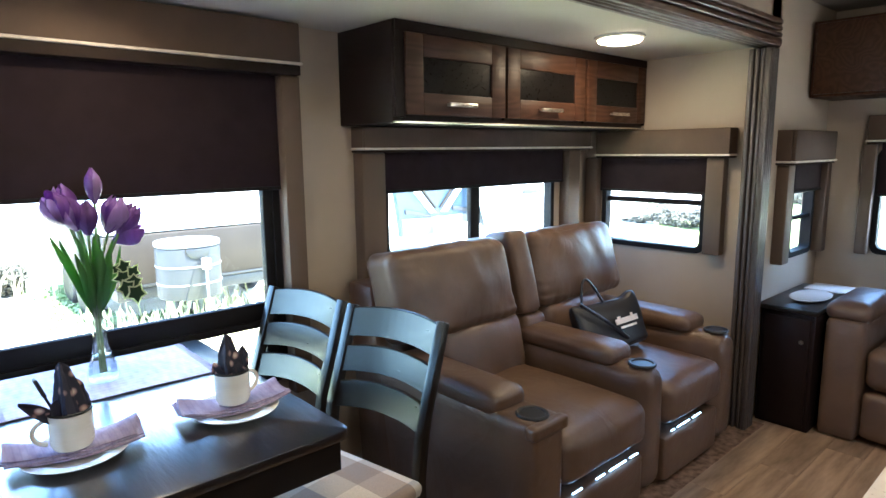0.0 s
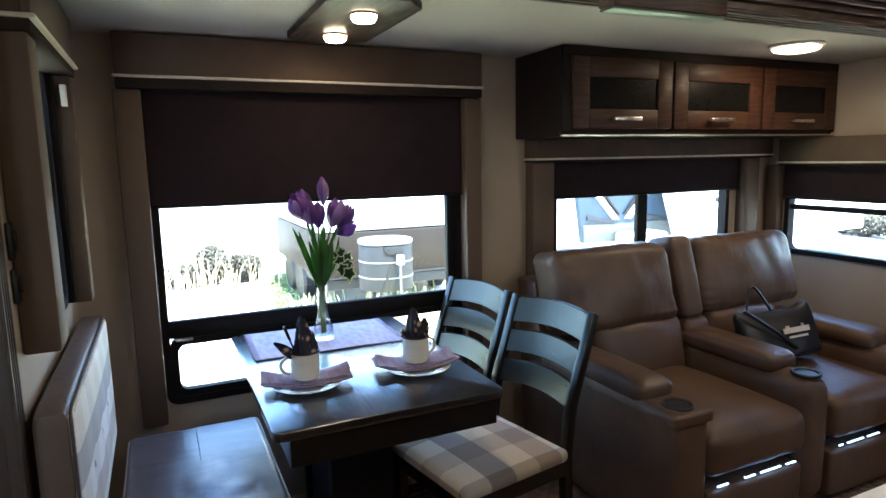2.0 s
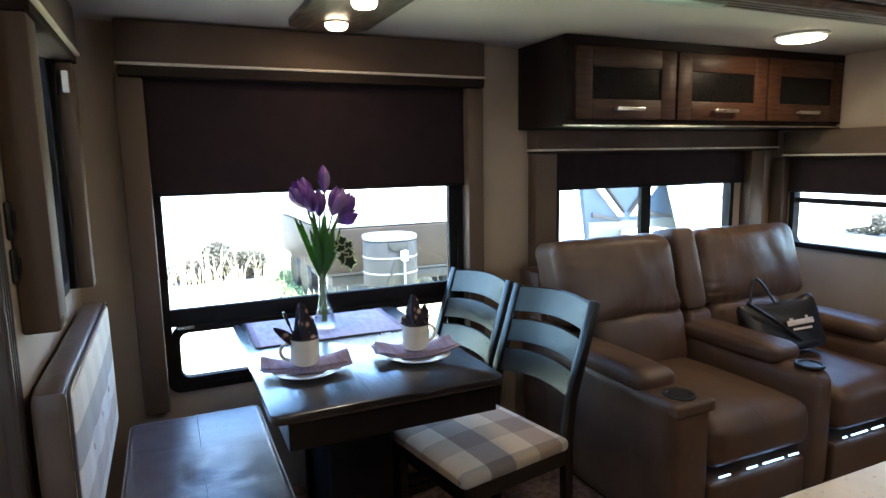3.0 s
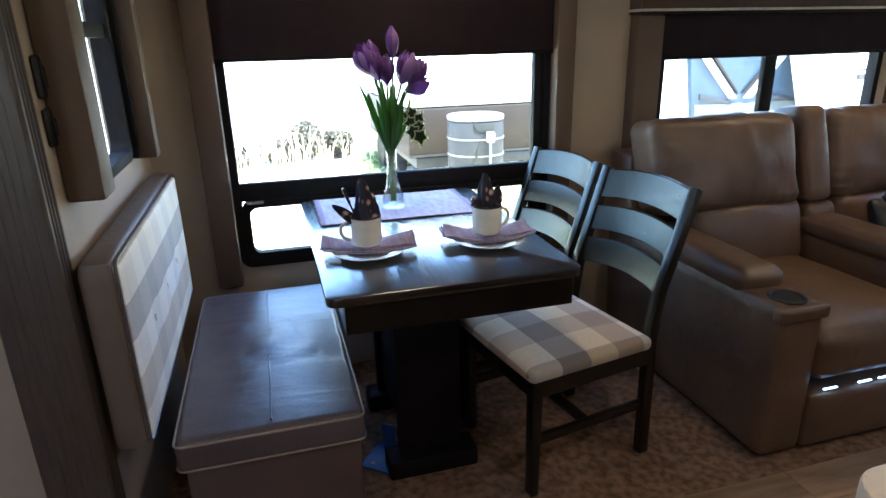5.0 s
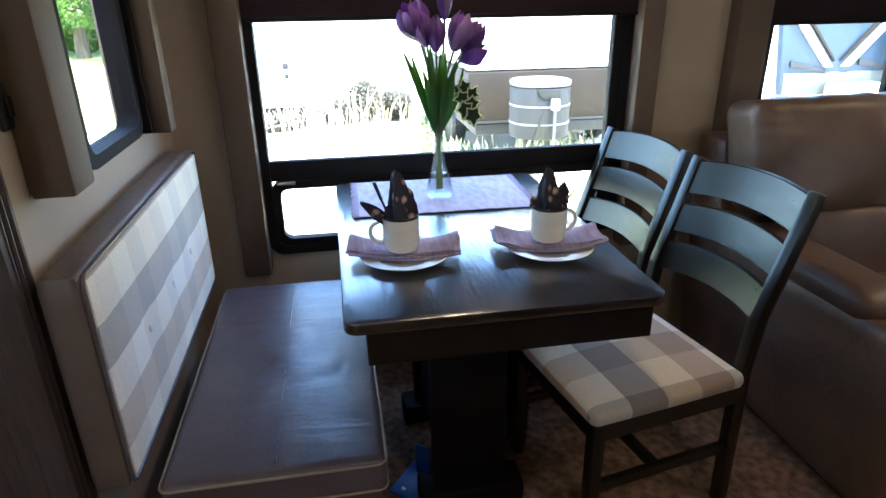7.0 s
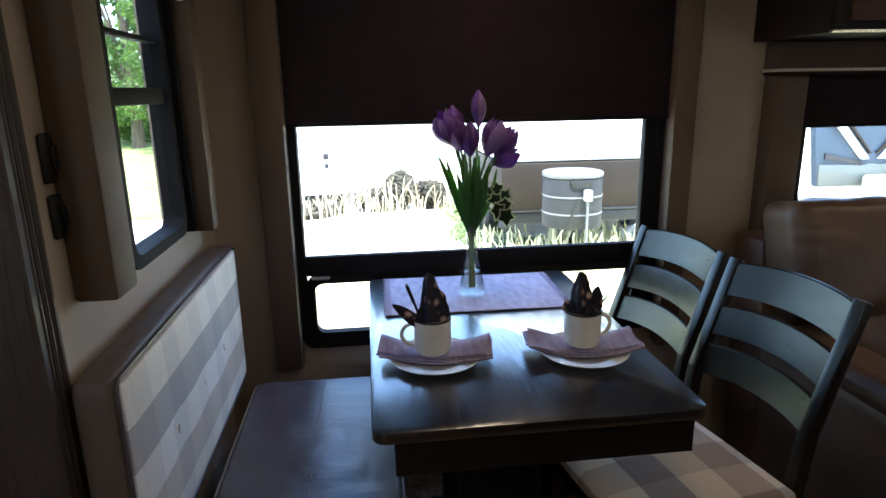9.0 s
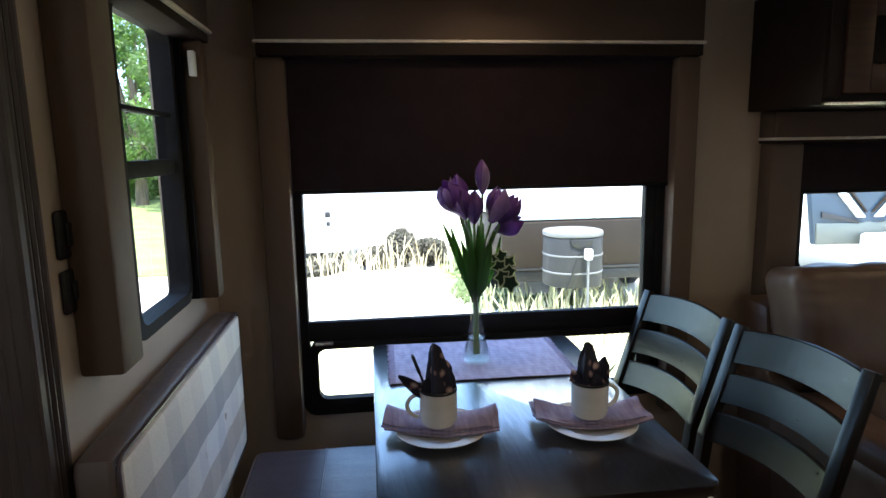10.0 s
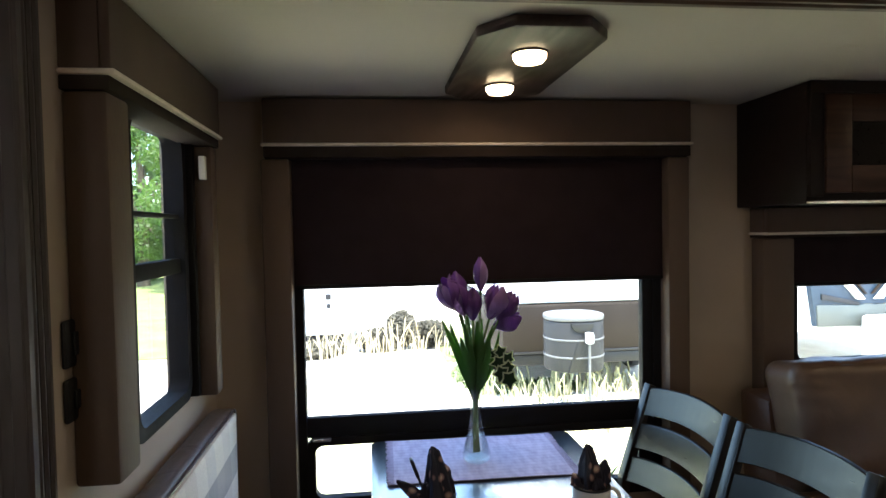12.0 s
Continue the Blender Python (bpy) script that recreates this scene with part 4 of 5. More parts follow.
def sheet(fn, nu, nv, thick):
    """A cloth or leaf from fn(u, v), u and v in 0..1, given a thickness along its normals."""
    bm = bmesh.new()
    g = [[bm.verts.new(fn(i / nu, j / nv)) for j in range(nv + 1)] for i in range(nu + 1)]
    for i in range(nu):
        for j in range(nv):
            bm.faces.new((g[i][j], g[i + 1][j], g[i + 1][j + 1], g[i][j + 1]))
    bmesh.ops.recalc_face_normals(bm, faces=bm.faces)
    if thick:
        bmesh.ops.solidify(bm, geom=bm.faces[:], thickness=thick)
    return bm


def placemat():
    th = thing("placemat", "lilac woven placemat with fringed ends on the table", "placemat", (1.01, 2.45, TT))
    m = Matrix.Translation((1.01, 2.453, 0)) @ Matrix.Rotation(radians(-1.2), 4, "Z")
    def f(u, v):
        x, y = (u - 0.5) * 0.50, (v - 0.5) * 0.335
        return m @ Vector((x, y, TT + 0.004 + 0.0012 * noise.noise((x * 9, y * 9, 3))))
    part("cloth", sheet(f, 40, 26, 0.0025), M_MAT, th)
    rnd = random.Random(4)
    for side in (-1, 1):
        bm = bmesh.new()
        for i in range(70):
            y = -0.166 + 0.333 * i / 69
            a = m @ Vector((side * 0.249, y, TT + 0.003))
            b = m @ Vector((side * (0.268 + rnd.uniform(-0.004, 0.004)), y + rnd.uniform(-0.004, 0.004), TT + 0.0028))
            tube([a, (a + b) / 2 + Vector((0, 0, 0.001)), b], 0.0021, 4, bm)
        fr = part("fringe", bm, M_FRINGE, th)
        fr["kind"] = "stuff"


def place_setting(cx, cy, mx, my, side, turn, seed):
    """Plate, folded napkin, enamel mug and its gathered floral cloth. side: where the mug's ear points."""
    rnd = random.Random(seed)
    plate = thing("plate", "white china dinner plate under a folded napkin", "plate", (cx, cy, TT))
    m = Matrix.Translation((cx, cy, TT))
    part("dish", lathe([(0.0005, 0.003), (0.055, 0.003), (0.062, 0.004), (0.075, 0.009), (0.098, 0.0145), (0.1035, 0.0165), (0.1045, 0.0155), (0.098, 0.0115), (0.072, 0.003), (0.058, 0.0), (0.0005, 0.0)], 48, None, m, cap=False), M_WHITE, plate)
    nap = thing("napkin", "folded mauve striped cloth napkin lying across the plate", "napkin", (cx, cy, TT + 0.018))
    mn = Matrix.Translation((cx, cy + 0.005, 0)) @ Matrix.Rotation(radians(turn), 4, "Z")
    for k, (lx, ly, dz, tw, ox) in enumerate(((0.262, 0.100, 0.0195, 0, 0), (0.256, 0.094, 0.0255, 3, 0.002), (0.246, 0.086, 0.0315, -4, -0.004))):
        mk = mn @ Matrix.Rotation(radians(tw), 4, "Z")
        def f(u, v, lx=lx, ly=ly, dz=dz, mk=mk, k=k, ox=ox):
            x, y = (u - 0.5) * lx + ox, (v - 0.5) * ly * (1 + 0.16 * (u - 0.5) * (1 if k else -1))
            edge = abs(2 * v - 1) ** 6
            lift = (2 * abs(u - 0.5)) ** 2.2
            z = dz - 0.0035 * edge - 0.0025 * (2 * abs(u - 0.5)) ** 10
            z += lift * (0.014 + 0.008 * math.sin(5 * v + seed + k)) + 0.004 * noise.noise((x * 14 + seed, y * 26, k * 0.7)) * (0.3 + lift)
            z -= 0.0015 if k == 2 and abs(u - 0.5) < 0.2 else 0.0
            y += 0.75 * x * x + 0.07 * x * (k - 1)
            return mk @ Vector((x, y, TT + z))
        part("fold", sheet(f, 36, 14, 0.0042), M_NAPKIN, nap)
    mug = thing("mug", "cream enamel mug standing on a napkin", "mug", (mx, my, TT + 0.036))
    mm = Matrix.Translation((mx, my, TT + 0.033))
    part("cup", lathe([(0.030, 0.0), (0.036, 0.003), (0.0405, 0.012), (0.0415, 0.03), (0.0415, 0.078), (0.0385, 0.078), (0.038, 0.012), (0.0005, 0.008)], 40, None, mm, cap=False), M_MUG, mug)
    part("base", lathe([(0.0005, 0.0), (0.030, 0.0)], 40, None, mm, cap=False), M_MUG, mug)
    part("rim", lathe([(0.0380, 0.0785), (0.0380, 0.0825), (0.0395, 0.084), (0.0418, 0.083), (0.0422, 0.079)], 40, None, mm, cap=False), M_BLACKRIM, mug, "black enamel rim")
    ang = radians(180 if side < 0 else 0) + radians(8 * side)
    pts = []
    for i in range(13):
        a = -1.45 + 2.9 * i / 12
        rr = 0.0405 + 0.029 * math.cos(a)
        pts.append(mm @ Vector((rr * math.cos(ang), rr * math.sin(ang), 0.042 + 0.026 * math.sin(a))))
    part("ear", tube(pts, 0.0048, 10), M_MUG, mug, "cream mug handle")
    cl = thing("floral_cloth", "gathered black floral cloth stuffed into the mug", "cloth", (mx, my, TT + 0.1))
    top = TT + 0.033 + 0.07
    def peak(dx, dy, r, h, lean, sd):
        def f(u, v):
            a = u * 2 * math.pi
            w = (1 - v) ** 0.75
            rr = r * (0.16 + 0.84 * w) * (1 + 0.32 * math.sin(3 * a + sd) + 0.16 * math.sin(7 * a + 2 * sd)) * (1 if v < 0.98 else 0.3)
            off = Vector((dx + rr * math.cos(a) + lean[0] * v, dy + rr * math.sin(a) + lean[1] * v, 0))
            off += 0.004 * noise.noise_vector((a, v * 6, sd))
            z = top - 0.02 + h * v
            off.z = 0
            if z < top + 0.012 and off.length > 0.0335:
                off = off.normalized() * 0.0335
            return Vector((mx + off.x, my + off.y, z))
        t = sheet(f, 34, 16, 0)
        bmesh.ops.remove_doubles(t, verts=t.verts, dist=1e-5)
        bmesh.ops.holes_fill(t, edges=t.edges, sides=0)
        return t
    if side < 0:
        shapes = ((0.004, 0.0, 0.030, 0.135, (-0.012, 0), 1), (0.014, 0.006, 0.026, 0.09, (0.004, 0.01), 2.4), (-0.014, -0.008, 0.024, 0.06, (-0.01, 0), 4))
    else:
        shapes = ((-0.004, 0.0, 0.029, 0.122, (-0.004, 0), 1.7), (0.018, 0.004, 0.022, 0.085, (0.016, 0), 3), (-0.020, -0.004, 0.020, 0.062, (-0.022, 0), 5), (0.004, -0.014, 0.024, 0.055, (0, -0.008), 2))
    for sh in shapes:
        part("cloth_peak", peak(*sh), M_FLORAL, cl)
    if side < 0:
        for dx, ln in ((-0.036, 0.100),):
            sp = thing("cutlery", "dark spoon leaning in the mug", "spoon", (mx - 0.02, my, top))
            a, b = Vector((mx - 0.012, my + 0.004, top - 0.03)), Vector((mx - 0.012 + dx, my + 0.002, top - 0.03 + ln))
            part("stem", tube([a, a.lerp(b, 0.6), b], 0.0028, 8), M_BAG, sp)
            part("bowl", cushion(-0.010, 0.010, -0.004, 0.004, -0.024, 0.022, 0.02, (0, 0, 0), 5, m=Matrix.Translation(b) @ (b - a).to_track_quat("Z", "Y").to_matrix().to_4x4()), M_BAG, sp)
        def flap(u, v):
            w = 0.026 * math.sin(math.pi * (0.12 + 0.8 * u)) * (v - 0.5)
            return Vector((mx - 0.012 - 0.075 * u + 0.3 * w, my - 0.010 + 0.006 * math.sin(4 * v), top - 0.012 + 0.062 * u + w * 1.2))
        part("cloth_flap", sheet(flap, 12, 6, 0.0015), M_FLORAL, cl)
    else:
        lf = thing("leaf_sprig", "small green leaf tucked behind the cloth", "leaf", (mx + 0.04, my + 0.02, top))
        def f(u, v):
            w = 0.005 * math.sin(math.pi * min(1, u + 0.05)) * (v - 0.5) * 2
            return Vector((mx + 0.030 + 0.045 * u, my + 0.015 + w, top + 0.0 + 0.05 * u))
        part("blade", sheet(f, 8, 2, 0.0006), M_LEAF, lf)


def leafy(name, color, through_color, rough=0.45, scale=20, vein=(1, 1, 0.12), low=0.6):
    """Petal or leaf: reflects its colour and lets part of the light through."""
    m = mat(name, color, rough, dark=tuple(c * low for c in color), scale=scale, stretch=vein, bump=0.3, bump_scale=160)
    n, l = m.node_tree.nodes, m.node_tree.links
    tl, mx = n.new("ShaderNodeBsdfTranslucent"), n.new("ShaderNodeMixShader")
    tl.inputs[0].default_value = (*through_color, 1)
    mx.inputs[0].default_value = 0.5
    l.new(n["Principled BSDF"].outputs[0], mx.inputs[1])
    l.new(tl.outputs[0], mx.inputs[2])
    l.new(mx.outputs[0], n["Material Output"].inputs[0])
    return m


M_PETAL = leafy("tulip_petal", (0.24, 0.10, 0.42), (0.36, 0.14, 0.58), 0.4, 70, (1, 1, 0.08), 0.28)
M_PETALL = leafy("tulip_petal_pale", (0.46, 0.28, 0.60), (0.6, 0.38, 0.74), 0.4, 70, (1, 1, 0.08), 0.45)
M_LEAF = leafy("tulip_leaf", (0.06, 0.15, 0.035), (0.14, 0.3, 0.04))
M_STEM = mat("tulip_stem", (0.12, 0.2, 0.06), 0.5)
M_IVY = leafy("ivy_leaf", (0.012, 0.035, 0.014), (0.02, 0.06, 0.02))
M_IVYEDGE = leafy("ivy_leaf_edge", (0.62, 0.64, 0.45), (0.5, 0.55, 0.3))

placemat()
place_setting(0.845, 1.985, 0.838, 1.965, -1, -9, 3)
place_setting(1.19, 1.965, 1.181, 1.955, 1, -6, 8)

VX, VY = 1.004, 2.42


def vase():
    th = thing("vase", "clear glass bud vase of water holding tulips, on the placemat", "vase", (VX, VY, TT + 0.0055))
    m = Matrix.Translation((VX, VY, TT + 0.006))
    outer = [(0.0005, 0.0), (0.034, 0.0), (0.040, 0.006), (0.041, 0.022), (0.036, 0.045), (0.026, 0.075), (0.019, 0.11), (0.0165, 0.15), (0.017, 0.20), (0.021, 0.236)]
    inner = [(0.019, 0.236), (0.015, 0.20), (0.0145, 0.15), (0.017, 0.11), (0.0235, 0.075), (0.033, 0.045), (0.037, 0.022), (0.034, 0.012), (0.0005, 0.010)]
    p = part("glass", lathe(outer + inner, 40, None, m, cap=False), M_VASE, th, "clear glass body")
    p.visible_shadow = False
    w = part("water", lathe([(0.0005, 0.0115), (0.033, 0.0125), (0.0355, 0.022), (0.032, 0.044), (0.0225, 0.074), (0.0005, 0.074)], 40, None, m, cap=False), glass_mat("water", (0.96, 0.98, 0.97)), th)
    w.visible_shadow = False


def petal(bm, base, axis, ang, length, width, open_, curl, rnd):
    """One cupped petal standing on the bloom's base."""
    ax = Vector(axis).normalized()
    a = ax.orthogonal().normalized()
    b = ax.cross(a)
    out = a * math.cos(ang) + b * math.sin(ang)
    side = ax.cross(out)
    nu, nv = 8, 6
    t = bmesh.new()
    g = []
    for i in range(nu + 1):
        u = i / nu
        r = width * (0.55 * math.sin(math.pi * min(u * 0.86 + 0.06, 1)) + open_ * u)
        half = width * 0.92 * math.sin(math.pi * (0.12 + 0.78 * u)) ** 0.6
        row = []
        for j in range(nv + 1):
            v = 2 * j / nv - 1
            phi = v * half / max(r + 0.35 * width, 1e-4)
            rr = r - 0.10 * width * max(u - 0.75, 0) * 4 + 0.05 * width * v * v * (1 + curl)
            d = out * math.cos(phi) + side * math.sin(phi)
            tip = ax * length * (u - (0.10 * v * v + 0.10 * abs(v) ** 4) * u ** 3)
            row.append(t.verts.new(Vector(base) + tip + d * rr + Vector((rnd.uniform(-1, 1), rnd.uniform(-1, 1), 0)) * 0.0006))
        g.append(row)
    for i in range(nu):
        for j in range(nv):
            t.faces.new((g[i][j], g[i + 1][j], g[i + 1][j + 1], g[i][j + 1]))
    bmesh.ops.recalc_face_normals(t, faces=t.faces)
    bmesh.ops.solidify(t, geom=t.faces[:], thickness=0.0009)
    return join(bm, t)


def tulips():
    th = thing("tulips", "bunch of purple tulips with green leaves and variegated ivy", "flowers", (VX, VY, TT + 0.1))
    rnd = random.Random(11)
    blooms = [  # base, axis, petal length, width, how open
        ((1.026, 2.425, 1.255), (0.0, 0.02, 1), 0.098, 0.036, 0.06),
        ((0.955, 2.40, 1.205), (-0.5, -0.25, 0.85), 0.10, 0.050, 0.42),
        ((0.965, 2.44, 1.21), (-0.18, 0.1, 1), 0.10, 0.046, 0.2),
        ((0.995, 2.39, 1.175), (-0.02, -0.12, 1), 0.096, 0.044, 0.12),
        ((1.045, 2.40, 1.175), (0.28, -0.12, 0.9), 0.105, 0.050, 0.28),
        ((1.062, 2.42, 1.150), (0.95, -0.1, 0.4), 0.085, 0.042, 0.35),
        ((0.972, 2.395, 1.19), (-0.35, -0.2, 0.95), 0.10, 0.046, 0.3),
        ((1.070, 2.40, 1.170), (0.6, 0.1, 0.8), 0.095, 0.045, 0.3),
    ]
    neck = Vector((VX, VY, TT + 0.235))
    for k, (b, ax, ln, wd, op) in enumerate(blooms):
        base = Vector(b)
        st = Vector((VX + rnd.uniform(-0.008, 0.008), VY + rnd.uniform(-0.006, 0.006), TT + 0.03))
        nk = neck + Vector((rnd.uniform(-0.007, 0.007), rnd.uniform(-0.007, 0.007), 0))
        mid = nk.lerp(base, 0.5) + Vector((0, 0, 0.012))
        part("stem", tube([st, st.lerp(nk, 0.5), nk, mid, base + Vector(ax).normalized() * 0.006], 0.0036, 8), M_STEM, th, "pale green stem" if k == 0 else "")
        n0 = rnd.uniform(0, 1)
        for i in range(6):
            inner = i % 2
            bm = bmesh.new()
            petal(bm, base, ax, n0 + i * math.pi / 3, ln * (0.96 if inner else 1) * rnd.uniform(0.95, 1.04), wd * (0.86 if inner else 1.0), op * (0.7 if inner else 1) * rnd.uniform(0.7, 1.3), 0.3, rnd)
            part("petal", bm, M_PETALL if (i + k) % 4 == 0 or (k in (1, 6) and i % 2) else M_PETAL, th, "purple petal" if i + k == 1 else "")
    leaves = [((0.98, 2.38, 1.13), 0.028), ((1.02, 2.38, 1.13), 0.028), ((0.906, 2.40, 1.178), 0.022), ((0.935, 2.44, 1.16), 0.022), ((0.965, 2.39, 1.175), 0.026), ((0.985, 2.43, 1.19), 0.028), ((1.008, 2.395, 1.17), 0.030),
              ((1.03, 2.44, 1.17), 0.026), ((1.055, 2.40, 1.155), 0.024), ((0.955, 2.37, 1.13), 0.024), ((1.04, 2.37, 1.12), 0.024), ((1.08, 2.43, 1.13), 0.016)]
    for (tx, ty, tz), wd in leaves:
        tip = Vector((tx, ty, tz))
        root = neck + Vector((rnd.uniform(-0.008, 0.008), rnd.uniform(-0.006, 0.006), -0.05))
        bend = Vector((rnd.uniform(-0.008, 0.008), -0.012, 0.0))
        ph = rnd.uniform(-0.6, 0.6)
        def f(u, v, tip=tip, root=root, bend=bend, wd=wd, ph=ph):
            c = root.lerp(tip, u) + bend * math.sin(math.pi * u)
            h = wd * 0.5 * max(math.sin(math.pi * (0.08 + 0.90 * u)), 0.03) ** 0.8 * (0.5 + 0.5 * min(1, u * 3))
            s = (v - 0.5) * 2
            return c + Vector((math.cos(ph), math.sin(ph), 0)) * h * s + Vector((-math.sin(ph), math.cos(ph), 0)) * 0.35 * h * s * s
        part("leaf", sheet(f, 14, 6, 0.0009), M_LEAF, th)
    part("ivy_stem", tube([neck, (1.04, 2.40, 1.03), (1.075, 2.385, 1.05), (1.082, 2.38, 0.99)], 0.0016, 6), M_STEM, th)
    for (x, y, z), size, rot in (((1.072, 2.378, 1.080), 0.022, 20), ((1.092, 2.374, 1.062), 0.022, -35), ((1.064, 2.370, 1.052), 0.024, 100), ((1.090, 2.366, 1.036), 0.025, 140), ((1.070, 2.362, 1.022), 0.028, 165), ((1.092, 2.358, 1.005), 0.030, 185), ((1.055, 2.38, 1.075), 0.018, 60)):
        for grow, mt, dy, nm in ((1.0, M_IVYEDGE, 0.0012, "ivy_leaf"), (0.78, M_IVY, -0.0004, "ivy_leaf_centre")):
            pts = []
            for i in range(10):
                a = radians(rot + 90 + 36 * i)
                rr = size * grow * (1.0 if i % 2 == 0 else 0.66) * (1.25 if i == 0 else 1)
                pts.append((x + rr * math.cos(a), z + rr * math.sin(a)))
            bm = prism(pts, y + dy, y + dy + 0.0012, 1)
            part(nm, bm, mt, th)


vase()
tulips()


# ---- bag on the sofa ----
def bag():
    th = thing("shoulder_bag", "black leather shoulder bag with a pale print, slumped", "bag", (2.97, 2.06, 0.47))
    m = Matrix.Translation((2.985, 2.05, 0.600)) @ Matrix.Rotation(radians(-16), 4, "Z") @ Matrix.Rotation(radians(-7), 4, "Y") @ Matrix.Rotation(radians(-20), 4, "X")
    t = cushion(-0.185, 0.185, -0.05, 0.05, -0.125, 0.125, 0.035, (0, 0.02, 0.0), 17, rumple=0.014, seed=9)
    for v in t.verts:
        k = (v.co.z + 0.125) / 0.25
        v.co.y *= 1.25 - 0.75 * k
        v.co.z -= 0.028 * k * (1 - (v.co.x / 0.185) ** 2)
    bmesh.ops.transform(t, matrix=m, verts=t.verts)
    part("body", t, M_BAG, th)
    for k, (a, b, z0, z1) in enumerate(((-0.02, 0.105, -0.012, 0.012), (-0.005, 0.012, 0.012, 0.022), (0.07, 0.082, 0.012, 0.024), (0.0, 0.09, -0.034, -0.024))):
        bm = box(a, b, -0.0835, -0.078, z0, z1, 0.001, 1)
        bmesh.ops.transform(bm, matrix=m, verts=bm.verts)
        part("print_bar", bm, M_BAGPRINT, th, "pale printed mark" if k == 0 else "")
    pts = [m @ Vector((-0.13 + 0.12 * i / 14, -0.02, 0.10 + 0.12 * math.sin(math.pi * i / 14))) for i in range(15)]
    part("carry_strap", tube(pts, 0.006, 8), M_BAG, th)
    pts = [m @ Vector((-0.17 + 0.20 * i / 14, -0.070 - 0.012 * math.sin(math.pi * i / 14), 0.12 - 0.20 * i / 14)) for i in range(15)]
    part("side_strap", tube(pts, 0.008, 8), M_BAG, th)


def dish():
    th = thing("serving_tray", "white oval tray on the end table", "tray", (4.08, 1.55, 0.6225))
    m = Matrix.Translation((4.05, 1.545, 0.6235)) @ Matrix.Diagonal((1.6, 0.9, 1, 1))
    part("dish", lathe([(0.0005, 0.003), (0.07, 0.003), (0.095, 0.014), (0.10, 0.013), (0.075, 0.0), (0.0005, 0.0)], 36, None, m, cap=False), M_WHITE, th)
    bk = thing("papers", "white sheets lying on the end table", "papers", (4.33, 1.56, 0.6235))
    part("sheets", box(4.25, 4.44, 1.44, 1.64, 0.6235, 0.631, 0.001), M_WHITE, bk)


bag()
dish()
# ---- outdoors ----
GZ = -0.72
M_GRAVEL = mat("pale_gravel", (0.66, 0.61, 0.5), 0.95, dark=(0.56, 0.51, 0.41), scale=2.5, bump=1.0, bump_scale=90)
M_DRYLAWN = mat("dry_lawn_grass", (0.62, 0.60, 0.34), 0.95, dark=(0.50, 0.50, 0.26), scale=3, bump=1.0, bump_scale=70)
M_GRASS = mat("mown_grass", (0.26, 0.30, 0.10), 0.9, dark=(0.15, 0.19, 0.055), scale=1.5, bump=1.0, bump_scale=60)
M_DRY = mat("dry_grass", (0.62, 0.55, 0.38), 0.85, dark=(0.45, 0.38, 0.22), scale=6)
M_SCRUB = mat("scrub_leaves", (0.085, 0.078, 0.055), 0.85, dark=(0.045, 0.042, 0.03), scale=4)
M_CROWN = leafy("tree_leaves", (0.10, 0.17, 0.04), (0.2, 0.32, 0.06))
M_WEED = mat("pale_weed_leaves", (0.14, 0.19, 0.07), 0.85, dark=(0.09, 0.13, 0.05), scale=6)
M_PALEGRASS = mat("pale_grass", (0.42, 0.42, 0.24), 0.85, dark=(0.3, 0.3, 0.15), scale=5)
M_BARK = mat("bark", (0.12, 0.09, 0.06), 0.9, scale=8, bump=0.8, bump_scale=30, stretch=(1, 1, 0.3))
M_RVWHITE = mat("white_gelcoat", (0.72, 0.74, 0.74), 0.25, amount=0.15, scale=2)
M_RVGREY = mat("grey_gelcoat", (0.027, 0.021, 0.016), 0.5, spec=0.12, dark=(0.019, 0.0145, 0.011), scale=1.5)
M_RVBLUE = mat("blue_grey_gelcoat", (0.034, 0.056, 0.088), 0.3, spec=0.3, dark=(0.024, 0.040, 0.062), scale=1.5)
M_TANK = mat("tank_cover_plastic", (0.027, 0.027, 0.029), 0.6, spec=0.3, scale=5)
M_TANKHI = mat("tank_rib_plastic", (0.14, 0.14, 0.145), 0.5, scale=5)
o = part("ground", box(-900, 900, -900, 900, GZ - 0.5, GZ), M_GRAVEL)
o["kind"] = "structure"
for i, q in enumerate(((-60, -2.2, 11.6, 70), (13, 60, 1, 9), (1.9, 2.9, 10.4, 13.5), (20, 70, -40, -2))):
    o = part("lawn", box(q[0], q[1], q[2], q[3], GZ, GZ + 0.03, 0.01), M_GRASS)
    o["kind"] = "structure"
o = part("dry_lawn", box(-3, 7.5, 3.2, 7.4, GZ, GZ + 0.02, 0.008), M_DRYLAWN)
o["kind"] = "structure"


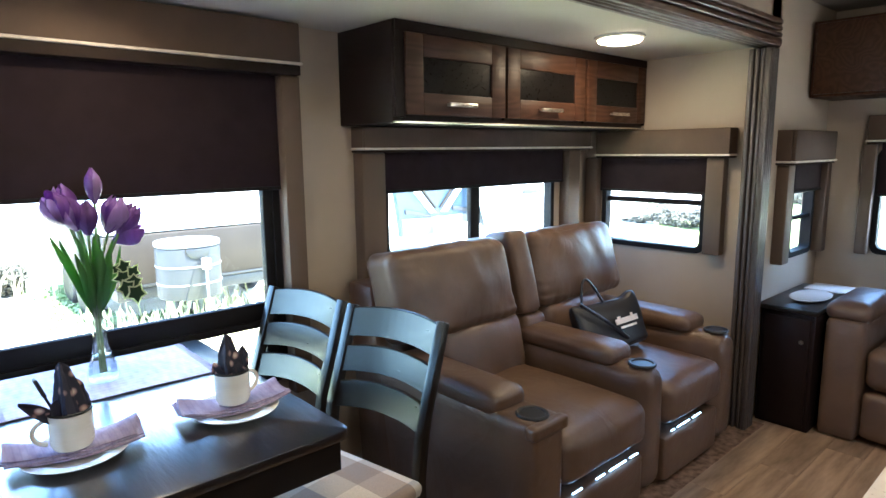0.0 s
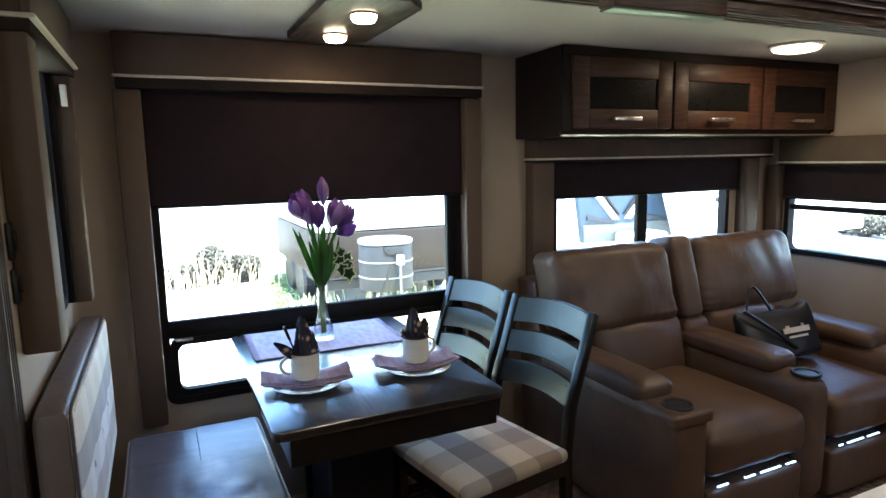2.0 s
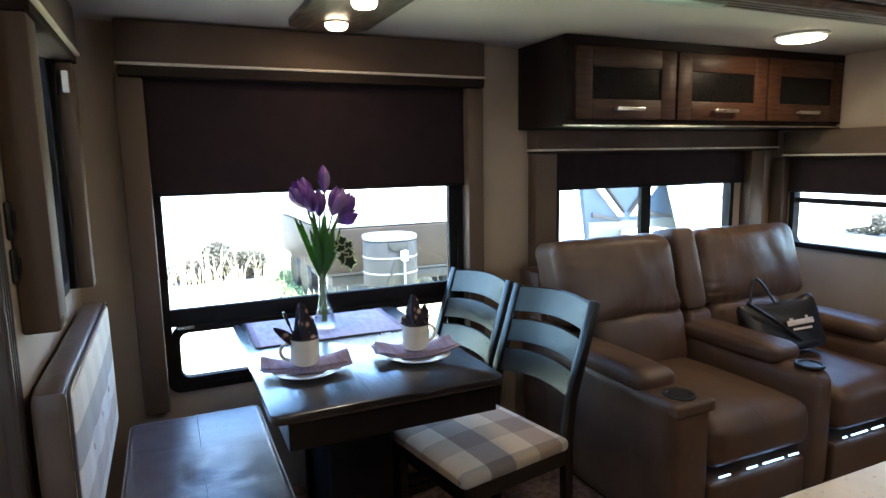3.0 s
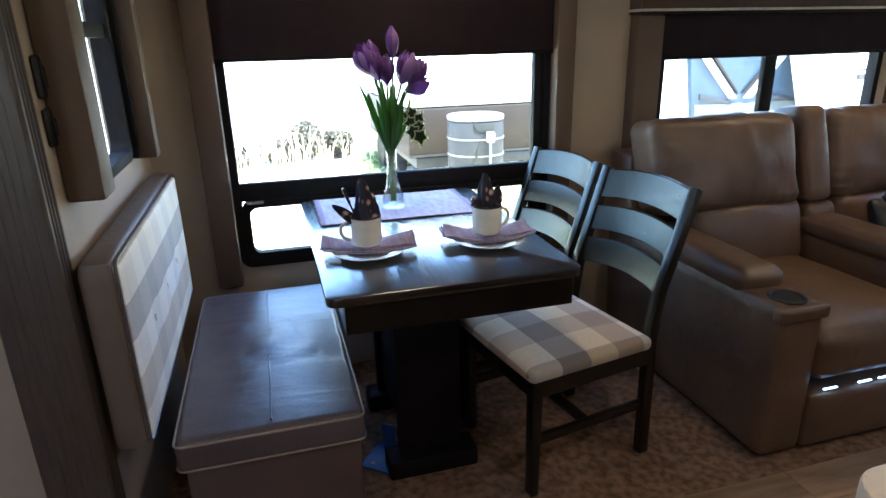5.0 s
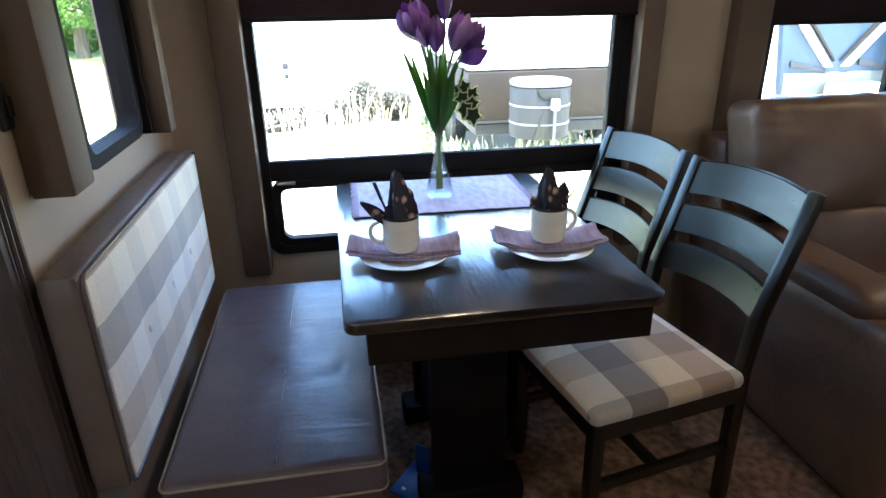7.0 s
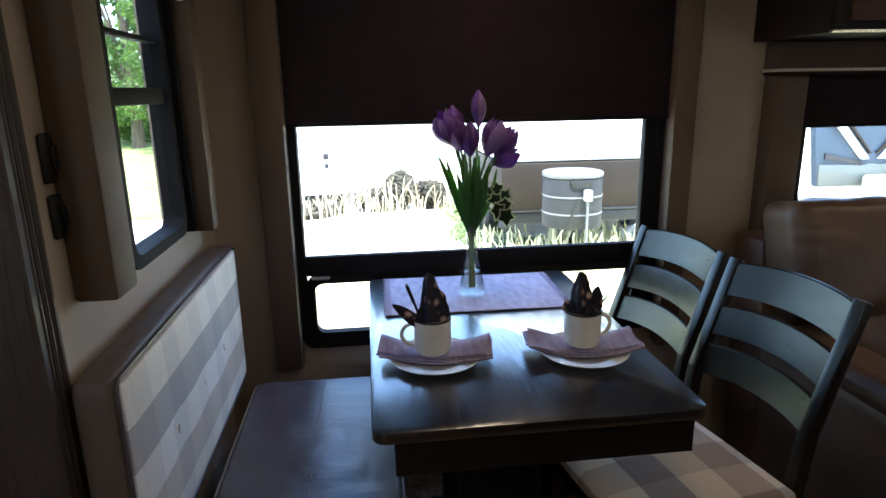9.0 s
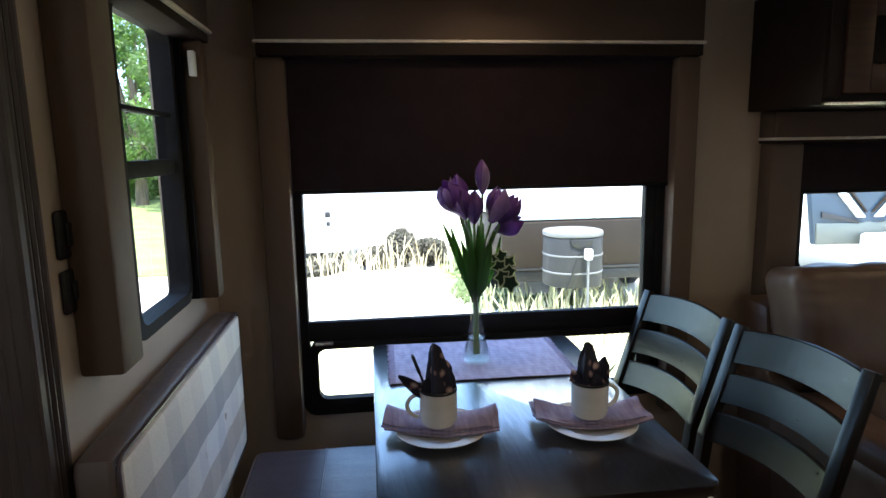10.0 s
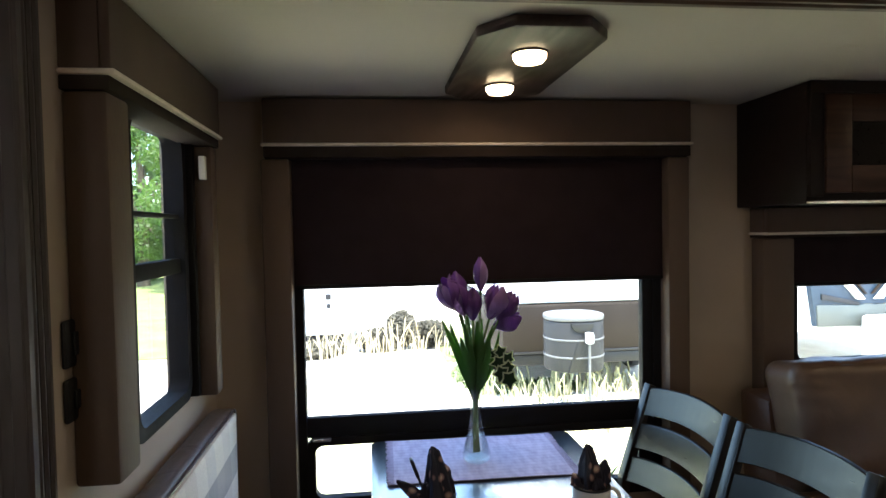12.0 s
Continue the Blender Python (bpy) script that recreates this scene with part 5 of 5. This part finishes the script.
def tank_cover(x, y, z):
    th = thing("propane_tank_cover", "grey ribbed plastic propane tank cover on a trailer tongue", "tank cover", (x, y, z))
    def oval(a, b, k=40):
        return [(x + a * math.copysign(abs(math.cos(u)) ** 0.8, math.cos(u)), y + b * math.sin(u)) for u in (2 * math.pi * i / k for i in range(k))]
    part("shell", prism(oval(0.33, 0.31), z, z + 0.55, 2, 0.015), M_TANK, th)
    part("lid", prism(oval(0.337, 0.317), z + 0.552, z + 0.61, 2, 0.02), M_TANKHI, th, "pale lid")
    for k in (0.15, 0.34):
        part("rib", prism(oval(0.337, 0.317), z + k, z + k + 0.022, 2, 0.008), M_TANKHI, th, "pale moulded rib")
    # No recess is cut; a black half disc gives the hand hold's shade.
    arch = [(x + 0.13 * math.cos(u), z + 0.545 - 0.11 * math.sin(u)) for u in (math.pi * i / 12 for i in range(13))]
    part("hand_hold_disc", prism(arch, y - 0.322, y - 0.285, 1, 0.006), M_BLACKPL, th, "black half disc for the shade in the hand hold recess")
    part("hose_shroud", prism([(x - 0.16, z + 0.0), (x + 0.02, z + 0.0), (x + 0.02, z + 0.44), (x - 0.04, z + 0.40)], y - 0.312, y - 0.25, 1, 0.01), M_BLACKPL, th, "black rubber shroud")
    part("jack_post", lathe([(0.014, z - 0.35), (0.014, z + 0.42)], 14, None, Matrix.Translation((x + 0.05, y - 0.38, 0))), M_TANKHI, th, "white jack post")
    part("jack_head", box(x + 0.01, x + 0.09, y - 0.42, y - 0.34, z + 0.33, z + 0.45, 0.015), M_RVWHITE, th, "white jack head")


def trailer_front():
    th = thing("travel_trailer", "white travel trailer with a glossy grey-brown lower front", "trailer", (3.4, 8.0, GZ))
    x0, x1 = 2.30, 4.80
    part("body", prism([(8.0, 0.48), (7.98, 0.9), (8.15, 2.2), (8.6, 2.7), (11, 2.7), (11, 0.48)], x0, x1, 0, 0.05), M_RVWHITE, th)
    part("lower_front", prism([(7.97, -0.14), (7.97, 0.475), (11, 0.475), (11, -0.14)], x0, x1, 0, 0.02), M_RVGREY, th, "grey-brown lower front")
    part("frame_rail", box(x0 + 0.1, x1 - 0.1, 8.0, 10.9, -0.28, -0.145, 0.01), M_BLACKPL, th)
    part("trim_line", box(x0, x1, 7.955, 7.968, -0.13, -0.10, 0.003), M_BLACKPL, th)
    for y in (9.6, 10.4):
        for x in (x0 + 0.16, x1 - 0.16):
            part("wheel", lathe([(0.05, -0.1), (0.31, -0.1), (0.34, -0.06), (0.34, 0.06), (0.31, 0.1), (0.05, 0.1)], 28, None, Matrix.Translation((x, y, GZ + 0.34)) @ Matrix.Rotation(radians(90), 4, "Y")), M_BLACKPL, th)


def cap_trailer():
    th = thing("fifth_wheel", "blue-grey trailer front cap with a white V stripe", "trailer", (7.8, 9, GZ))
    x0, x1, yf = 6.62, 9.05, 8.5
    part("body", prism([(yf + 0.35, 2.6), (15, 2.6), (15, -0.1), (yf + 0.1, -0.1), (yf + 0.1, 0.3), (yf + 0.12, 1.4)], x0, x1, 0, 0.05), M_RVWHITE, th)
    part("front_cap", prism([(x0 + 0.28, -0.05), (x0 + 0.10, 1.2), (x0 + 0.05, 2.2), (x1 - 0.05, 2.2), (x1 - 0.15, -0.05)], yf + 0.02, yf + 0.3, 1, 0.03), M_RVBLUE, th, "blue-grey front cap")
    part("lower_cap", prism([(x0 + 0.30, -0.05), (x0 + 0.28, 0.26), (x1 - 0.2, 0.26), (x1 - 0.2, -0.05)], yf, yf + 0.2, 1, 0.02), mat("pale_grey_gelcoat", (0.075, 0.085, 0.078), 0.35, scale=2), th, "pale grey lower cap")
    for s in (-1, 1):
        c = 7.70
        part("stripe", prism([(c + s * 0.07, 0.33), (c + s * 0.20, 0.33), (c + s * 1.05, 1.25), (c + s * 0.91, 1.25)], yf - 0.035, yf + 0.015, 1, 0.01), M_RVWHITE, th, "white V stripe")
        # Dark bar laid along the stripe as its shadow line.
        part("stripe_shadow_line", prism([(c + s * 0.03, 0.40), (c + s * 0.065, 0.40), (c + s * 0.85, 1.25), (c + s * 0.78, 1.25)], yf - 0.02, yf + 0.015, 1, 0.005), M_RVGREY, th, "dark line put in as the V stripe's shadow")
    # Creases are not modelled; raised dark bars draw their shade.
    for a, b in ((x0 + 0.35, 7.55), (8.05, x1 - 0.3)):
        part("hood_line", prism([(a, 0.34), (b, 0.24), (b, 0.29), (a, 0.42)], yf - 0.01, yf + 0.015, 1, 0.005), M_TANK, th, "dark line for the shade in a crease")
    part("tank_lid", box(7.52, 8.30, yf - 0.5, yf - 0.05, -0.5, 0.12, 0.05), M_RVWHITE, th, "white tank cover")


def side_trailer():
    th = thing("motorhome", "white motorhome side with grey louvred vents", "trailer", (10, 8, GZ))
    part("body", prism([(8.75, -0.15), (8.35, 1.0), (8.3, 2.6), (13.5, 2.6), (13.5, -0.15)], 7.9, 8.35, 1, 0.04), M_RVWHITE, th)
    for z0, z1 in ((0.72, 0.74), (0.58, 0.66), (0.44, 0.455)):
        part("vent", box(9.25, 9.75, 7.86, 7.898, z0, z1, 0.006), M_TANK, th, "grey louvred vent")


def far_trailer():
    th = thing("white_trailer", "white trailer with two small dark vents", "trailer", (-0.6, 12, GZ))
    part("body", prism([(-2.1, -0.48), (0.10, -0.48), (0.55, -0.40), (0.45, 1.4), (0.3, 2.6), (-2.1, 2.6)], 12.0, 14.3, 1, 0.04), M_RVWHITE, th)
    part("vent", box(-0.11, -0.01, 11.97, 11.998, 0.18, 0.28, 0.01), M_TANK, th, "small dark vent")
    part("vent", box(-0.09, -0.02, 11.97, 11.998, 0.02, 0.10, 0.01), M_TANK, th, "small dark vent")
    # Black block fills the space below the body, for the dark underside.
    part("underside_block", box(-2.0, 0.2, 12.15, 14.1, GZ, -0.485, 0.02), M_BLACKPL, th)
    t2 = thing("far_white_trailer", "long white trailer further off", "trailer", (2, 19, GZ))
    part("body", box(-3, 6.5, 19, 21.5, 0.35, 3.2, 0.08), M_RVWHITE, t2)
    part("underframe", box(-2.8, 6.3, 19.2, 21.3, GZ, 0.345, 0.03), M_RVWHITE, t2)


def blades(name, label, box_, n, h, material, seed, lean=0.35, w=0.008):
    """Many tapered, bent grass blades or stalks as one sheet of growth."""
    rnd = random.Random(seed)
    verts, faces = [], []
    for _ in range(n):
        x, y = rnd.uniform(box_[0], box_[1]), rnd.uniform(box_[2], box_[3])
        hh = h * rnd.uniform(0.35, 1.0)
        a, ln = rnd.uniform(0, 6.28), rnd.uniform(0.05, lean) * hh
        dx, dy = math.cos(a) * ln, math.sin(a) * ln
        p = rnd.uniform(0, 3.14)
        sx, sy = math.cos(p) * w, math.sin(p) * w
        k = len(verts)
        for f, ww in ((0, 1), (0.5, 0.8), (0.85, 0.9), (1, 0.1)):
            ox, oy = dx * f * f, dy * f * f
            verts += [(x + ox - sx * ww, y + oy - sy * ww, GZ + hh * f), (x + ox + sx * ww, y + oy + sy * ww, GZ + hh * f)]
        faces += [(k, k + 1, k + 3, k + 2), (k + 2, k + 3, k + 5, k + 4), (k + 4, k + 5, k + 7, k + 6)]
    me = bpy.data.meshes.new(name)
    me.from_pydata(verts, [], faces)
    me.materials.append(material)
    return tagged(new(name, me), label, "grass", kind="stuff")


def leaf_cloud(name, label, category, lumps, n, size, material, seed, parent=None, kind="stuff"):
    """Small leaves scattered in a few uneven lumps (x, y, z, rx, ry, rz)."""
    rnd = random.Random(seed)
    verts, faces = [], []
    o = origin_of(parent) if parent else Vector((0, 0, 0))
    for _ in range(n):
        cx, cy, cz, rx, ry, rz = lumps[rnd.randrange(len(lumps))]
        d = Vector((rnd.gauss(0, 1), rnd.gauss(0, 1), rnd.gauss(0, 1))).normalized() * rnd.uniform(0.35, 1.0) ** 0.5
        c = Vector((cx + d.x * rx, cy + d.y * ry, cz + d.z * rz)) - o
        a = Vector((rnd.gauss(0, 1), rnd.gauss(0, 1), rnd.gauss(0, 1))).normalized()
        b = a.orthogonal().normalized()
        s = size * rnd.uniform(0.6, 1.3)
        k = len(verts)
        verts += [c - a * s, c - b * s * 0.5, c + a * s, c + b * s * 0.5]
        faces.append((k, k + 1, k + 2, k + 3))
    me = bpy.data.meshes.new(name)
    me.from_pydata([tuple(v) for v in verts], [], faces)
    me.materials.append(material)
    ob = new(name, me)
    ob.parent = parent
    return tagged(ob, label, category if not parent else "", kind=kind if not parent else "")


def tree(x, y, h, seed):
    rnd = random.Random(seed)
    th = thing("tree", "broad leafy green tree beyond the lawn", "tree", (x, y, GZ))
    pts = [(x, y, GZ - 0.05), (x + 0.1, y, GZ + h * 0.3), (x - 0.05, y + 0.1, GZ + h * 0.75)]
    part("trunk", tube(pts, 0.22, 10, None, (1.2, 0.8, 0.25)), M_BARK, th)
    lumps = []
    for i in range(9):
        a = rnd.uniform(0, 6.28)
        r = rnd.uniform(0.2, 0.42) * h * 0.5
        c = (x + math.cos(a) * r, y + math.sin(a) * r, GZ + h * rnd.uniform(0.22, 0.92))
        part("limb", tube([(x, y, GZ + h * 0.25), tuple((Vector((x, y, GZ + h * 0.3)) + Vector(c)) / 2 + Vector((0, 0, 0.2))), c], 0.07, 6, None, (1, 0.7, 0.3)), M_BARK, th)
        s = rnd.uniform(0.14, 0.22) * h
        lumps.append((*c, s, s, s * 0.7))
    leaf_cloud("crown", "", "", lumps, 9000, 0.10, M_CROWN, seed, th)
    return th


tank_cover(2.965, 7.30, -0.15)
trailer_front()
cap_trailer()
side_trailer()
far_trailer()
blades("dry_grass", "tall dry straw-coloured grass on the gravel", (-0.9, 2.4, 10.6, 11.3), 170, 0.72, M_DRY, 5, 0.6, 0.012)
blades("dry_grass", "dry straw-coloured grass below the trailer tongue", (2.2, 4.2, 6.6, 7.5), 300, 0.42, M_DRY, 6, 0.6, 0.009)
blades("green_grass", "long green grass under the trailer tongue", (2.0, 5.0, 7.9, 8.6), 300, 0.4, M_PALEGRASS, 7, 0.5, 0.012)
leaf_cloud("low_shrub", "low pale green weed mound on the gravel", "shrub", [(2.25, 9.3, GZ, 0.42, 1.0, 0.08), (2.38, 10.8, GZ, 0.42, 1.1, 0.10), (2.9, 8.6, GZ, 0.7, 0.3, 0.10)], 6000, 0.04, M_WEED, 15)
leaf_cloud("scrub", "dark grey-green scrub behind the dry grass", "shrub", [(0.85, 11.6, -0.52, 0.45, 0.3, 0.20), (1.25, 11.7, -0.36, 0.28, 0.3, 0.34), (1.75, 11.7, -0.46, 0.42, 0.3, 0.24), (-0.4, 11.4, -0.62, 0.7, 0.5, 0.13)], 9000, 0.05, M_SCRUB, 8)
leaf_cloud("hedge", "low dark hedge and shrubs across the gravel lot", "hedge", [(26 + 1.1 * i, 8 + 1.5 * i, GZ + 0.35 + 0.15 * (i % 3), 1.2, 1.2, 0.6) for i in range(10)], 9000, 0.12, M_SCRUB, 9)
leaf_cloud("hedge", "low dark shrubs beyond the gravel drive", "hedge", [(15.9 + 0.12 * i, 6.6 + 0.52 * i, GZ + 0.26 + 0.05 * (i % 3), 0.5, 0.5, 0.30) for i in range(8)], 9000, 0.05, M_SCRUB, 12)
sign = thing("sign_post", "white sign on a slim post beside the drive", "sign", (14.2, 9.25, GZ))
part("post", lathe([(0.025, GZ), (0.025, GZ + 0.74)], 10, None, Matrix.Translation((14.22, 9.25, 0))), M_RVWHITE, sign)
part("board", box(14.18, 14.20, 9.14, 9.36, GZ + 0.58, GZ + 0.76, 0.01), M_RVWHITE, sign)
for i, (x, y, h) in enumerate(((-5.5, 24, 6.5), (-8.5, 27, 8.0), (-11.5, 29, 7.0), (-7.0, 34, 10.0), (-12.5, 38, 11.0), (-4.0, 31, 8.5), (30, 22, 7), (38, 8, 8), (-15, 33, 9))):
    tree(x, y, h, 20 + i)
leaf_cloud("hedge", "dark green hedge under the trees", "hedge", [(-14 + 1.5 * i, 30 + (i % 3), GZ + 1.1, 1.4, 1.0, 1.1) for i in range(8)], 14000, 0.10, M_CROWN, 31)


def floor_planks():
    """Vinyl planks of the main room, staggered row by row."""
    pw, pl = 0.152, 0.92
    me = {}
    k = 0
    for r in range(17):
        y0 = MY0 + r * pw
        y1 = min(y0 + pw, 1.698)
        if y1 - y0 < 0.02:
            continue
        off = (r * 0.37) % pl
        x = MX0 - off
        while x < REAR:
            a, b = max(x, MX0), min(x + pl, REAR)
            if b - a > 0.05:
                key = (round(b - a, 3), round(y1 - y0, 3))
                if key not in me:
                    t = box(0.0006, b - a - 0.0006, 0.0006, y1 - y0 - 0.0006, 0.0, 0.003, 0.0008, 1)
                    m_ = bpy.data.meshes.new("plank")
                    t.to_mesh(m_)
                    t.free()
                    m_.materials.append(M_PLANK)
                    me[key] = m_
                p = new("plank", me[key])
                p.location = (a, y0, 0.0005)
                p.parent = floor_main
                k += 1
            x += pl
    return k


floor_planks()
